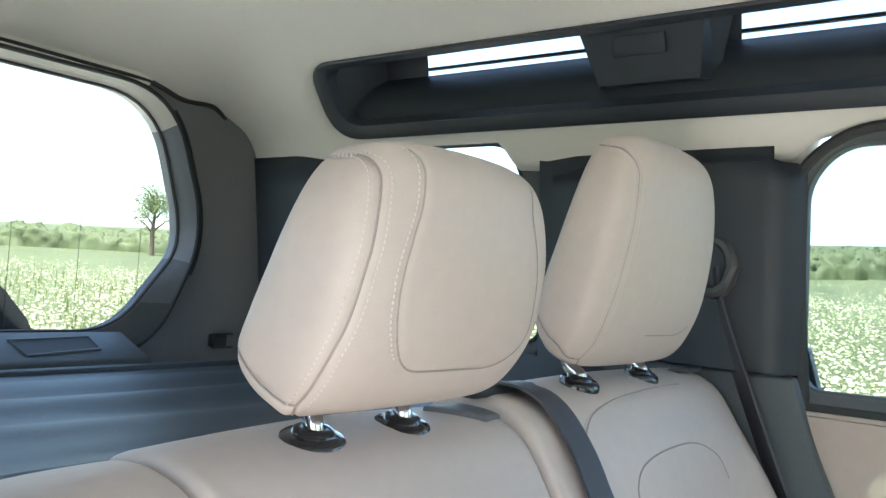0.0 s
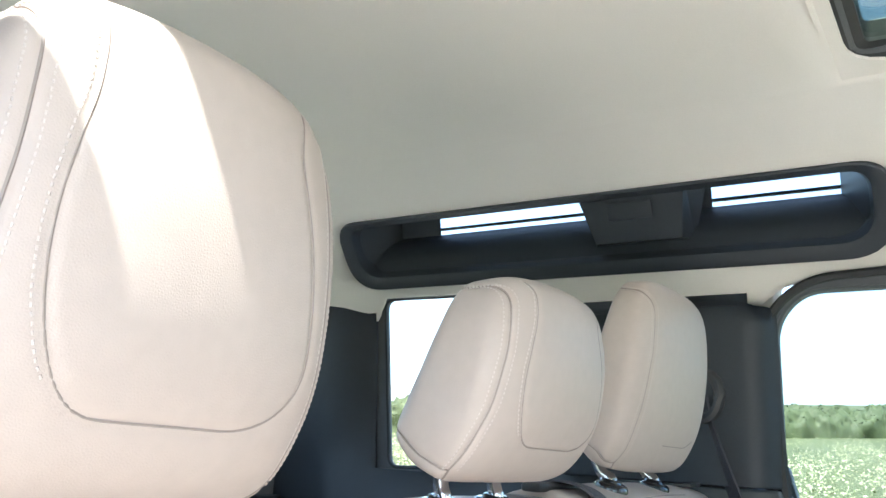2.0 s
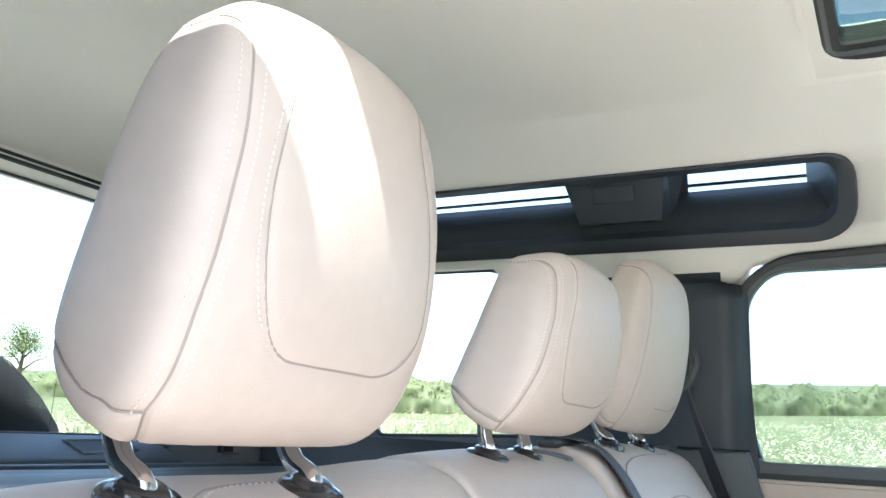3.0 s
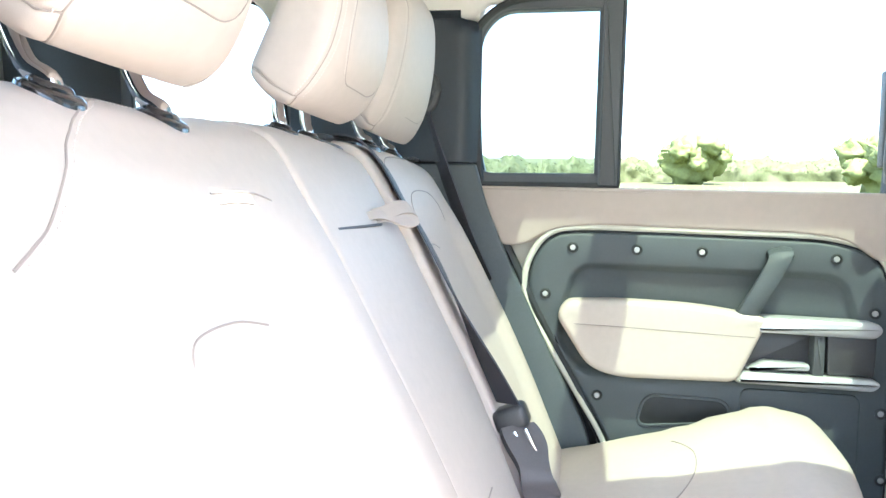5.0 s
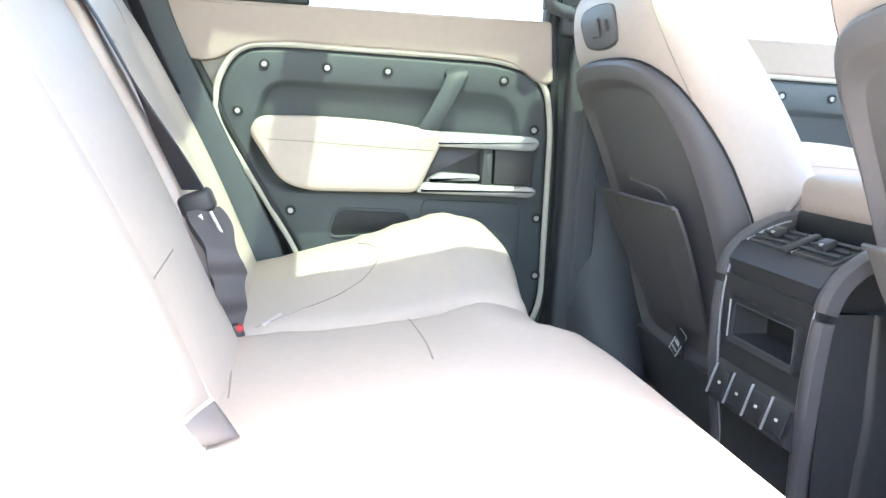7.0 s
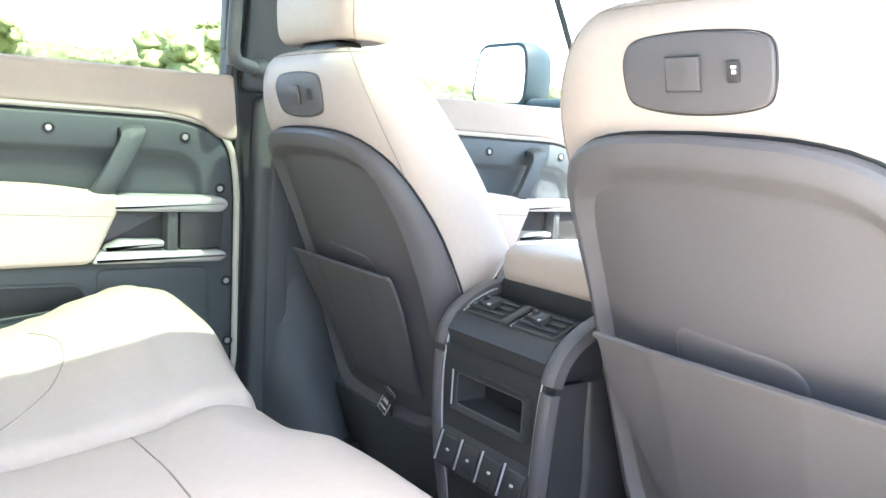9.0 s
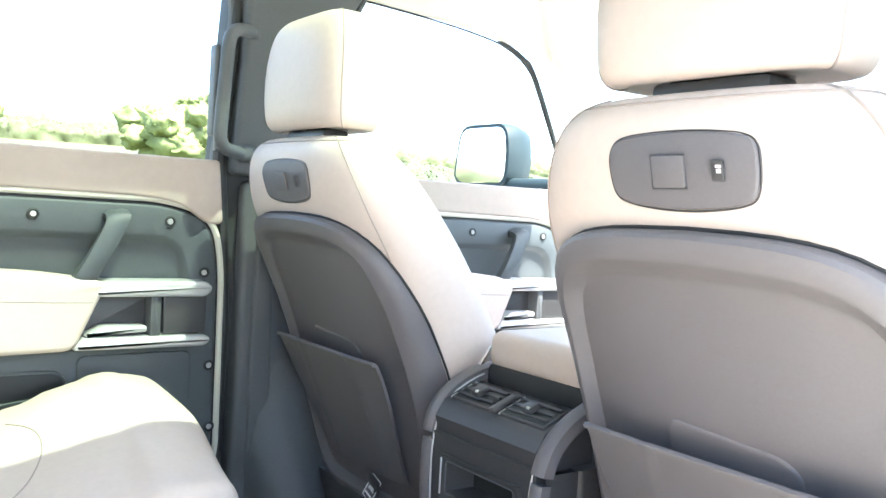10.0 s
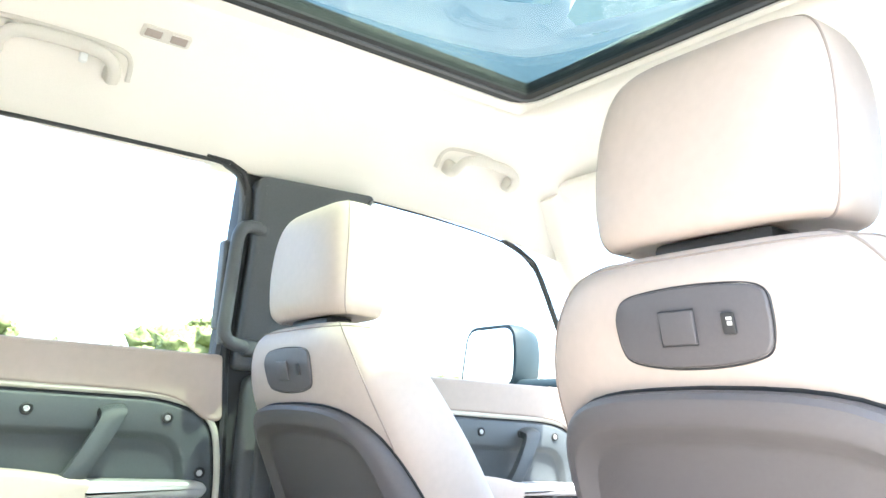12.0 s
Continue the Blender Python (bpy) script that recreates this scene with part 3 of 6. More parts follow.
part("tray", ([(-0.212, -0.925, 1.3785), (-0.347, -0.932, 1.3815), (-0.347, -0.892, 1.3655), (-0.218, -0.877, 1.3595)], [(0, 1, 2, 3)]), RUBBER, tail)
# pale strip between headlining and window
strip = [p for p in i2 if p.y > 1.74]
strip.sort(key=lambda p: p.x)
strip = [p for p in strip if abs(p.x) < 0.44]
m = len(strip)
upper_edge = [Vector((p.x * 1.02, min(1.862, p.y + 0.026 - 0.010 * ease(abs(p.x), 0.2, 0.44)))) for p in strip]
ringv = [rear_put(p.x, p.y, 0.017) for p in strip] + [rear_put(p.x, p.y, 0.022) for p in upper_edge]
part("window_surround", (ringv, [(a, a + 1, m + a + 1, m + a) for a in range(m - 1)]), HEADLINER, tail, "pale lining above the rear window")

rim_end = [Vector((0.676, -0.935, 1.731)), Vector((0.674, -0.915, 1.724)), Vector((0.672, -0.89, 1.720))]
rim_line = [Vector((-p.x, p.y, p.z)) for p in reversed(rim_end)] + [Vector(lining(s_, -0.948)) + Vector((0, 0, -0.004)) for s_ in split(-7.9, 7.9, 96)] + rim_end
part("edge_seal", tube(rim_line, 0.0045, 6), RUBBER, tail)
wheel = thing("spare_wheel", (-0.01, -1.20, 1.17), "spare wheel with dark tyre mounted outside the tailgate", "spare wheel")
prof = [(0.24, -0.11), (0.30, -0.125), (0.36, -0.12), (0.392, -0.10), (0.40, -0.05), (0.40, 0.05), (0.392, 0.10), (0.36, 0.12), (0.30, 0.125), (0.24, 0.11)]
part("tyre", loft([[(-0.01 + r * math.cos(a), -1.20 + w, 1.17 + r * math.sin(a)) for r, w in prof] for a in split(0, 2 * math.pi, 40)], caps=False), TYRE, wheel)
part("rim", loft([[(-0.01 + r * math.cos(a), -1.20 + w, 1.17 + r * math.sin(a)) for r, w in [(0.02, 0.05), (0.10, 0.06), (0.22, 0.04), (0.245, 0.10)]] for a in split(0, 2 * math.pi, 30)], caps=False, closed=False), SILVER, wheel)
part("hub_bracket", box((-0.01, -1.08, 1.17), (0.2, 0.17, 0.2), 0.02), DARKER, wheel)

# floor
def floor_z(x, y):
    tunnel = 0.06 * (1 - ease(abs(x), 0.10, 0.17))
    sill = 0.07 * ease(abs(x), 0.56, 0.68)
    return 0.60 + tunnel + sill + 0.004 * noise.noise(Vector((x * 9, y * 9, 0)))


floor = link("floor", sheet(lambda x, y: (x, y, floor_z(x, y)), split(-0.72, 0.72, 48), split(-1.0, 2.35, 40)), CARPET)
tagged(floor, "dark carpeted car floor with a centre tunnel", "floor", kind="structure")
thicken(floor, 0.03, -1.0)
for s, side in ((-1, "left"), (1, "right")):
    sill = link("sill_" + side, box((s * 0.735, 0.9, 0.60), (0.11, 2.9, 0.22), 0.03, 3), DARK if s < 0 else PAINT)
    tagged(sill, "charcoal plastic door sill trim" if s < 0 else "pale painted metal door sill", "sill", kind="structure")
jamb = link("door_jamb", join(tube(glide([(0.742, 0.172, 1.76), (0.742, 0.175, 1.5), (0.740, 0.1755, 1.376)], 6), 0.009, 10), box((0.755, 0.145, 1.56), (0.06, 0.03, 0.38), 0.008),
                              tube(glide([(0.742, 0.1735, 1.372), (0.744, 0.1765, 1.338), (0.752, 0.198, 1.24), (0.757, 0.225, 1.05), (0.76, 0.25, 0.85), (0.76, 0.26, 0.70)], 6), 0.012, 10),
                              box((0.765, 0.13, 1.22), (0.05, 0.05, 0.30), 0.008)), PAINT)
tagged(jamb, "pale painted metal jamb of the open rear door", "door jamb", kind="structure")

# middle pillars
for s, side in ((-1, "left"), (1, "right")):
    pil = thing("pillar_" + side, (s * 0.69, 0.98, 0.7), "charcoal plastic middle pillar trim", "pillar", kind="structure")
    up = rounded([(0.892, 1.36), (0.898, 1.60), (0.892, 1.715), (0.90, 1.740), (1.16, 1.750), (1.10, 1.60), (1.09, 1.36)], [0.016, 0.03, 0.02, 0.02, 0.02, 0.03, 0.016])
    part("upper_panel", prism(up, side_put(s), -0.03, 0.034, 0.012, 4), DARK, pil)
    lowp = rounded([(0.918, 1.354), (1.10, 1.354), (1.15, 1.0), (1.22, 0.64), (0.915, 0.64), (0.922, 1.0)], 0.025)
    if s < 0:
        part("inner_sheet", prism(rounded([(0.884, 1.755), (1.0, 1.755), (1.0, 0.62), (0.82, 0.62), (0.872, 1.0), (0.878, 1.4)], 0.006), side_put(s), -0.075, -0.014, 0.003), RUBBER, pil)
    part("lower_panel", prism(lowp, side_put(s), -0.04, 0.030, 0.014, 4), DARK, pil)
    part("pillar_rib", prism(rounded([(0.952, 1.345), (0.985, 1.345), (0.992, 1.0), (1.0, 0.70), (0.95, 0.70), (0.945, 1.0)], 0.012), side_put(s), 0.02, 0.038, 0.008, 4), DARK, pil)
    rings = []
    for z, y, d in ((1.06, 1.05, 0.024), (0.96, 1.045, 0.036), (0.86, 1.04, 0.060), (0.78, 1.04, 0.095), (0.70, 1.05, 0.13), (0.62, 1.06, 0.15)):
        rings.append([side_put(s)(y + 0.10 * math.cos(a), z, d * math.sin(a)) for a in split(0, math.pi, 8)])
    if s < 0:
        part("panel_joint", tube([side_put(s)(y, 0.849, 0.0305) for y in (0.99, 1.02, 1.05)], 0.0014, 6), RUBBER, pil)
        part("foot_panel", loft(rings, caps=True, closed=False), DARK, pil)
    part("top_cap", prism(rounded([(0.81, 1.752), (1.20, 1.752), (1.20, 1.83), (0.81, 1.83)], 0.01), side_put(s), -0.06, -0.016, 0.004), HEADLINER, pil)
    part("seal", tube([side_put(s)(y, z, 0.004) for y, z in [(0.79, 1.760), (0.838, 1.757), (0.868, 1.742), (0.884, 1.71), (0.887, 1.65), (0.882, 1.50), (0.880, 1.38), (0.889, 1.28), (0.900, 1.1), (0.900, 0.80), (0.878, 0.70)]], [0.003, 0.004, 0.006, 0.008] + [0.010] * 7), RUBBER, pil)
    part("window_post", tube([side_put(s)(y, z, -0.005) for y, z in glide([(0.66, 1.754), (0.74, 1.755), (0.80, 1.755), (0.850, 1.745), (0.872, 1.725), (0.881, 1.69), (0.884, 1.64), (0.876, 1.50), (0.870, 1.37)], 5)], [0.003 + 0.009 * ease(k, 8, 26) for k in range(46)]), DARK, pil)

handle = thing("pillar_handle", (-0.65, 0.87, 1.53), "black upright grab handle on the middle pillar", "grab handle")
path = glide([(-0.660, 0.925, 1.632), (-0.638, 0.898, 1.632), (-0.622, 0.868, 1.626), (-0.613, 0.852, 1.606), (-0.610, 0.847, 1.56), (-0.609, 0.844, 1.51), (-0.610, 0.842, 1.46), (-0.614, 0.843, 1.425), (-0.622, 0.856, 1.408), (-0.638, 0.882, 1.403), (-0.660, 0.915, 1.402)], 6)
part("grip", tube(path, 0.0125, 12), DARK, handle)
part("cover_plate", box((-0.636, 0.835, 1.512), (0.030, 0.010, 0.168), 0.0045, 3), DARK, handle)
part("bridge", box((-0.622, 0.840, 1.45), (0.020, 0.010, 0.10), 0.004), DARK, handle)
for z in (1.632, 1.402):
    part("foot", box((-0.655, 0.912, z), (0.034, 0.034, 0.034), 0.012, 3), DARK, handle)


# ---------- doors on the left ----------
def car_door(name, y, label, quarter):
    """A door lining as seen from the cabin; y moves it along the car."""
    s = -1
    base = side_put(s)

    def put(u, v, d):
        return base(u + y, v, d)

    door = thing(name, (s * 0.70, 0.5 + y, 0.9), label, "car door", kind="structure")
    skin = rounded([(0.128, 1.376), (0.872, 1.376), (0.892, 1.25), (0.895, 0.70), (0.43, 0.66), (0.365, 0.90), (0.20, 1.22), (0.145, 1.32)], 0.02)
    part("door_skin", prism(skin, put, -0.045, -0.012, 0.004), DOORSKIN, door, "pale painted door edge")
    belt = rounded([(0.118, 1.382), (0.874, 1.386), (0.886, 1.262), (0.855, 1.262), (0.800, 1.300), (0.72, 1.309), (0.345, 1.313), (0.265, 1.302), (0.215, 1.268), (0.160, 1.268)],
                   [0.010, 0.010, 0.014, 0.014, 0.04, 0.05, 0.05, 0.04, 0.03, 0.03], 6)
    part("belt_trim", prism(belt, put, -0.02, 0.018, 0.006, 4), DOORTRIM, door, "taupe leather belt-line trim")
    panel = rounded([(0.225, 1.225), (0.262, 1.294), (0.345, 1.300), (0.775, 1.296), (0.862, 1.270), (0.880, 1.18), (0.885, 0.80), (0.85, 0.73), (0.455, 0.73), (0.385, 0.91), (0.228, 1.16)],
                    [0.04, 0.04, 0.04, 0.05, 0.05, 0.05, 0.06, 0.05, 0.03, 0.04, 0.04], 6)
    lip = offset(panel, -0.009)
    part("edge_piping", tube([put(p.x, p.y, 0.009) for p in lip], 0.0062, 8, True), DOORSKIN, door, "pale edge round the panel")
    part("shadow_gap", tube([put(p.x, p.y, 0.004) for p in offset(panel, -0.0015)], 0.003, 6, True), RUBBER, door)
    dish = rounded([(0.285, 1.10), (0.315, 1.232), (0.80, 1.228), (0.828, 1.12), (0.815, 1.04), (0.33, 1.03)], [0.03, 0.035, 0.04, 0.03, 0.03, 0.03], 6)
    # lining with a sunken field
    centre = (0.57, 1.10)
    rings = [[put(p.x, p.y, d) for p in polar(o, centre, 96)] for o, d in ((panel, -0.02), (panel, 0.006), (offset(panel, 0.003), 0.010), (offset(panel, 0.008), 0.012),
             (offset(dish, -0.012), 0.012), (offset(dish, -0.006), 0.010), (dish, -0.002), (offset(dish, 0.006), -0.006))]
    part("door_panel", loft(rings), SLATE, door, "slate plastic inner panel with exposed screws", angle=50)
    for u, v in ((0.308, 1.268), (0.428, 1.268), (0.547, 1.268), (0.783, 1.264), (0.259, 1.177), (0.364, 0.986), (0.853, 1.168), (0.871, 0.986), (0.877, 0.864), (0.670, 1.268)):
        c = Vector(put(u, v, 0.013))
        screw = part("screw", loft([[c + Vector((t, r * math.cos(a), r * math.sin(a))) for a in split(0, 2 * math.pi, 12)[:-1]] for r, t in ((0.0056, -0.004), (0.0056, 0.001), (0.0046, 0.0022), (0.0028, 0.0022), (0.0024, 0.0006))]), SILVER, door, "bright exposed screw")
        part("screw_ring", tube([c + Vector((0.0, 0.0082 * math.cos(a), 0.0082 * math.sin(a))) for a in split(0, 2 * math.pi, 12)[:-1]], 0.0028, 5, True), RUBBER, door)
    rest = rounded([(0.282, 1.140), (0.298, 1.170), (0.40, 1.175), (0.54, 1.172), (0.665, 1.155), (0.612, 1.034), (0.40, 1.030), (0.345, 1.045)], [0.03, 0.03, 0.04, 0.05, 0.02, 0.02, 0.04, 0.05], 6)
    part("armrest", prism(rest, put, 0.0, 0.058, 0.011, 5, centre=(0.47, 1.10)), LEATHER, door, "cream leather armrest")
    part("armrest_seam", tube([put(a, b, d) for a, b, d in [(0.300, 1.127, 0.0540), (0.32, 1.127, 0.0580), (0.40, 1.126, 0.0580), (0.50, 1.123, 0.0580), (0.640, 1.119, 0.0580)]], 0.0009, 5), LEATHER2, door)
    for v0, v1, dy in ((1.128, 1.157, 0.0), (1.034, 1.056, -0.03)):
        bar = rounded([(0.638 + dy, v0), (0.846, v0 - 0.002), (0.858, (v0 + v1) / 2), (0.846, v1 - 0.002), (0.652 + dy, v1)], 0.01, 4)
        part("bar", prism(bar, put, 0.0, 0.058, 0.008, 3), SILVER, door, "satin silver bar")
    cup = [(0.615, 1.054), (0.755, 1.054), (0.755, 1.130), (0.645, 1.130)]
    part("handle_cup", prism(rounded(cup, 0.006), put, 0.0, 0.016, 0.003), DARKER, door)
    part("cup_wall", prism(rounded([(0.742, 1.054), (0.762, 1.054), (0.762, 1.130), (0.742, 1.130)], 0.004), put, 0.0, 0.050, 0.004), DARK, door)
    part("grip_block", prism(rounded([(0.768, 1.056), (0.848, 1.056), (0.850, 1.128), (0.766, 1.128)], 0.006), put, 0.0, 0.044, 0.004), DARKER, door)
    lever = rounded([(0.628, 1.058), (0.738, 1.062), (0.738, 1.074), (0.66, 1.076)], 0.006)
    part("door_handle", prism(lever, put, 0.016, 0.050, 0.005), SILVER, door, "satin silver door release lever")
    strap = [(0.684, 1.272, 0.008), (0.683, 1.268, 0.030), (0.678, 1.258, 0.042), (0.650, 1.205, 0.048), (0.628, 1.165, 0.044), (0.622, 1.153, 0.032), (0.620, 1.150, 0.010)]
    part("pull_strap", ribbon(glide([put(*p) for p in strap], 6), (0, 0.021, 0.004), 0.008), SLATE, door, "slate plastic pull handle")
    pocket = rounded([(0.440, 0.935), (0.612, 0.953), (0.600, 0.990), (0.456, 0.992)], 0.022)
    part("pocket", prism(pocket, put, 0.0, 0.0135, 0.001), RUBBER, door, "dark door pocket")
    part("pocket_rim", tube([put(p.x, p.y, 0.012) for p in offset(pocket, -0.002)], 0.0035, 6, True), SLATE, door)
    part("lower_cover", prism(rounded([(0.635, 0.80), (0.835, 0.80), (0.835, 1.018), (0.625, 1.018)], 0.02), put, 0.0, 0.017, 0.004), SLATE, door)
    if quarter:
        o = rounded([(0.101, 1.385), (0.385, 1.387), (0.385, 1.743), (0.165, 1.731), (0.101, 1.672)], [0.02, 0.004, 0.004, 0.05, 0.06], 6)
        i = rounded([(0.117, 1.403), (0.347, 1.406), (0.347, 1.720), (0.157, 1.717), (0.117, 1.672)], [0.03, 0.006, 0.006, 0.035, 0.04], 6)
        part("quarter_frame", band(o, i, put, -0.04, 0.012, 0.002), DARK, door, "charcoal quarter window frame")
        part("quarter_seal", tube([put(p.x, p.y, -0.006) for p in offset(i, 0.001)], 0.004, 6, True), SLATE, door)
        part("outer_seal", tube([put(p.x, p.y, 0.008) for p in o], 0.007, 6, True), RUBBER, door)
        part("post", prism(rounded([(0.350, 1.388), (0.386, 1.388), (0.384, 1.744), (0.350, 1.744)], 0.003), put, -0.02, 0.018, 0.004), DARK, door)
        g = part("quarter_pane", prism(i, put, -0.026, -0.021, 0.001, 1), PRIVACY, door)
        g.visible_shadow = False
    top = [(0.37, 1.751), (0.50, 1.755), (0.74, 1.758), (0.82, 1.757), (0.850, 1.746), (0.871, 1.724), (0.880, 1.69), (0.883, 1.64)] if quarter else [(0.17, 1.75), (0.36, 1.744), (0.52, 1.732), (0.61, 1.714), (0.68, 1.675), (0.745, 1.60), (0.87, 1.39)]
    part("window_seal", tube(glide([put(a, b - 0.004, 0.002) for a, b in top], 4), 0.004 if quarter else 0.0022, 8), RUBBER, door)
    part("window_slot", box((s * 0.712, 0.5 + y + 0.13, 1.381), (0.02, 0.48, 0.008), 0.003), RUBBER, door)
    return door


car_door("door_1", 0.0, "closed rear door, taupe and slate lining with exposed screws", True)
car_door("door_2", 0.97, "closed front door, taupe and slate lining, open window", False)
for s, side in ((1, "right"),):
    fd = link("wall_front_right", sheet(lambda y, z: (s * (wall_x(z) + 0.02), y, z), [1.1, 1.3, 1.6, 1.85, 2.35], [0.6, 1.0, 1.38], None), DARK)
    tagged(fd, "closed front door lining", "wall", kind="structure")
    thicken(fd, 0.03, 1.0)
for s, side in ((-1, "left"), (1, "right")):
    ap = thing("pillar_front_" + side, (s * 0.7, 1.8, 1.4), "pale lined windscreen pillar", "pillar", kind="structure")
    part("pillar_lining", tube([(s * 0.60, 1.62, 1.845), (s * 0.64, 1.73, 1.74), (s * 0.675, 1.86, 1.58), (s * 0.70, 2.02, 1.36), (s * 0.71, 2.1, 1.25)], 0.035, 10), HEADLINER, ap)
    part("seal", tube(glide([(s * 0.672, 1.55, 1.728), (s * 0.678, 1.63, 1.702), (s * 0.685, 1.69, 1.652), (s * 0.695, 1.84, 1.39)], 5), 0.007), RUBBER, ap)
dash = thing("dashboard", (0, 2.1, 1.0), "dark dashboard with a pale lower edge", "dashboard", kind="structure")
part("top", loft([[(x, 2.0, 1.10), (x, 1.98, 1.22), (x, 2.05, 1.26), (x, 2.35, 1.27), (x, 2.38, 1.0)] for x in (-0.72, -0.3, 0.3, 0.72)]), DARK, dash)
part("bulkhead", box((0, 2.37, 0.85), (1.44, 0.05, 0.7), 0.01), DARK, dash)
ws = link("window_6", ([(-0.64, 1.76, 1.83), (0.64, 1.76, 1.83), (0.70, 2.36, 1.27), (-0.70, 2.36, 1.27)], [(0, 1, 2, 3)]), CLEAR)
ws.visible_shadow = False
tagged(ws, "clear sloping windscreen glass", "windscreen", kind="structure")

# ---------- seats ----------
def pad_surface(cx, table, n=4.4):
    """A cushion-like solid. table rows: z, half width, front y, back y. Returns place(angle, row)."""
    rows = [Vector(r) for r in table]

    def place(a, v):
        v = min(max(v, 0.0), len(rows) - 1.001)
        i = int(v)
        f = v - i
        p0, p1, p2, p3 = rows[max(i - 1, 0)], rows[i], rows[i + 1], rows[min(i + 2, len(rows) - 1)]
        r = 0.5 * (2 * p1 + (p2 - p0) * f + (2 * p0 - 5 * p1 + 4 * p2 - p3) * f * f + (3 * p1 - p0 - 3 * p2 + p3) * f ** 3)
        c, s = math.cos(a), math.sin(a)
        x = math.copysign(abs(c) ** (2 / n), c) * r[1]
        y = math.copysign(abs(s) ** (2 / n), s)
        mid, half = (r[2] + r[3]) / 2, (r[2] - r[3]) / 2
        crown = 0.006 * (1 - abs(x / max(r[1], 1e-4)) ** 2) * (1 if s > 0 else 0)
        return Vector((cx + x, mid + y * half + crown, r[0]))
    return place, len(rows) - 1


def pad(place, top, na=48, nv=36):
    rings = [[place(2 * math.pi * i / na, top * j / nv) for i in range(na)] for j in range(nv + 1)]
    return loft(rings)


def sewn_pad(place, top, grooves, na=200, nv=130, depth=0.0019, reach=0.0024):
    """A pad whose skin sinks along its seams."""
    verts, faces = pad(place, top, na, nv)
    pts = np.array([tuple(v) for v in verts])
    lines = np.array([tuple(p) for line in grooves for p in line])
    near = np.full(len(pts), 1.0)
    for k in range(0, len(pts), 2000):
        near[k:k + 2000] = np.sqrt(((pts[k:k + 2000, None] - lines[None]) ** 2).sum(-1)).min(1)
    inner = pts.mean(0) - pts
    inner /= np.linalg.norm(inner, axis=1)[:, None]
    return (pts + inner * (depth * np.exp(-(near / reach) ** 2))[:, None]).tolist(), faces


def stitches(line, length=0.0019, gap=0.0017, r=0.0007):
    """Short threads along a line, evenly spaced."""
    along = [0.0]
    for a, b in zip(line, line[1:]):
        along.append(along[-1] + (b - a).length)

    def at(d):
        k = max(0, min(len(line) - 2, int(np.searchsorted(along, d)) - 1))
        return line[k].lerp(line[k + 1], (d - along[k]) / max(1e-9, along[k + 1] - along[k]))
    out, pos = [], 0.0
    while pos + length < along[-1]:
        out.append(tube([at(pos), at(pos + length)], r, 5))
        pos += length + gap
    return join(*out)


def outwards(place, a, v, d):
    p = place(a, v)
    n = (place(a + 0.02, v) - place(a - 0.02, v)).cross(place(a, v + 0.05) - place(a, v - 0.05))
    return p + n.normalized() * d


def dense(points, step=0.0016):
    """The line with points no further apart than step."""
    out, points = [], [Vector(p) for p in points]
    for a, b in zip(points, points[1:]):
        n = max(1, int((b - a).length / step))
        out += [a.lerp(b, k / n) for k in range(n)]
    return out + [points[-1]]


HEAD_ROWS = [(0.010, 0.62, 0.007, 0.0305), (0.0, 0.77, 0.0295, 0.0225), (0.035, 0.906, 0.0483, 0.0119), (0.13, 0.972, 0.0632, 0.0039), (0.30, 0.998, 0.0765, 0.0062),
             (0.55, 0.972, 0.0846, 0.0204), (0.76, 0.906, 0.0865, 0.0314), (0.90, 0.792, 0.0853, 0.0369), (0.975, 0.664, 0.0784, 0.0439), (1.0, 0.40, 0.0701, 0.0499)]
# seams as (row, degrees round from the side)
SIDE_SEAM = [(7.42, -60), (7.46, -35), (7.42, -12), (7.20, 5), (6.80, 24), (6.42, 34), (5.95, 39), (5.3, 41), (4.75, 40), (4.2, 38), (3.7, 34), (2.9, 29), (2.22, 22)]
LOW_SEAM = [(3.55, -50), (3.3, -20), (2.88, -4), (2.56, 2), (2.33, 9), (2.22, 22)]
PANEL_SEAM = [(7.6, 53), (7.12, 62), (6.6, 67), (5.93, 69), (5.33, 66.5), (4.84, 65), (4.41, 66), (3.94, 70), (3.5, 76), (3.24, 82), (3.17, 88), (3.17, 97), (3.42, 108), (3.84, 117), (4.4, 117), (5.9, 108), (6.6, 112), (7.3, 124)]


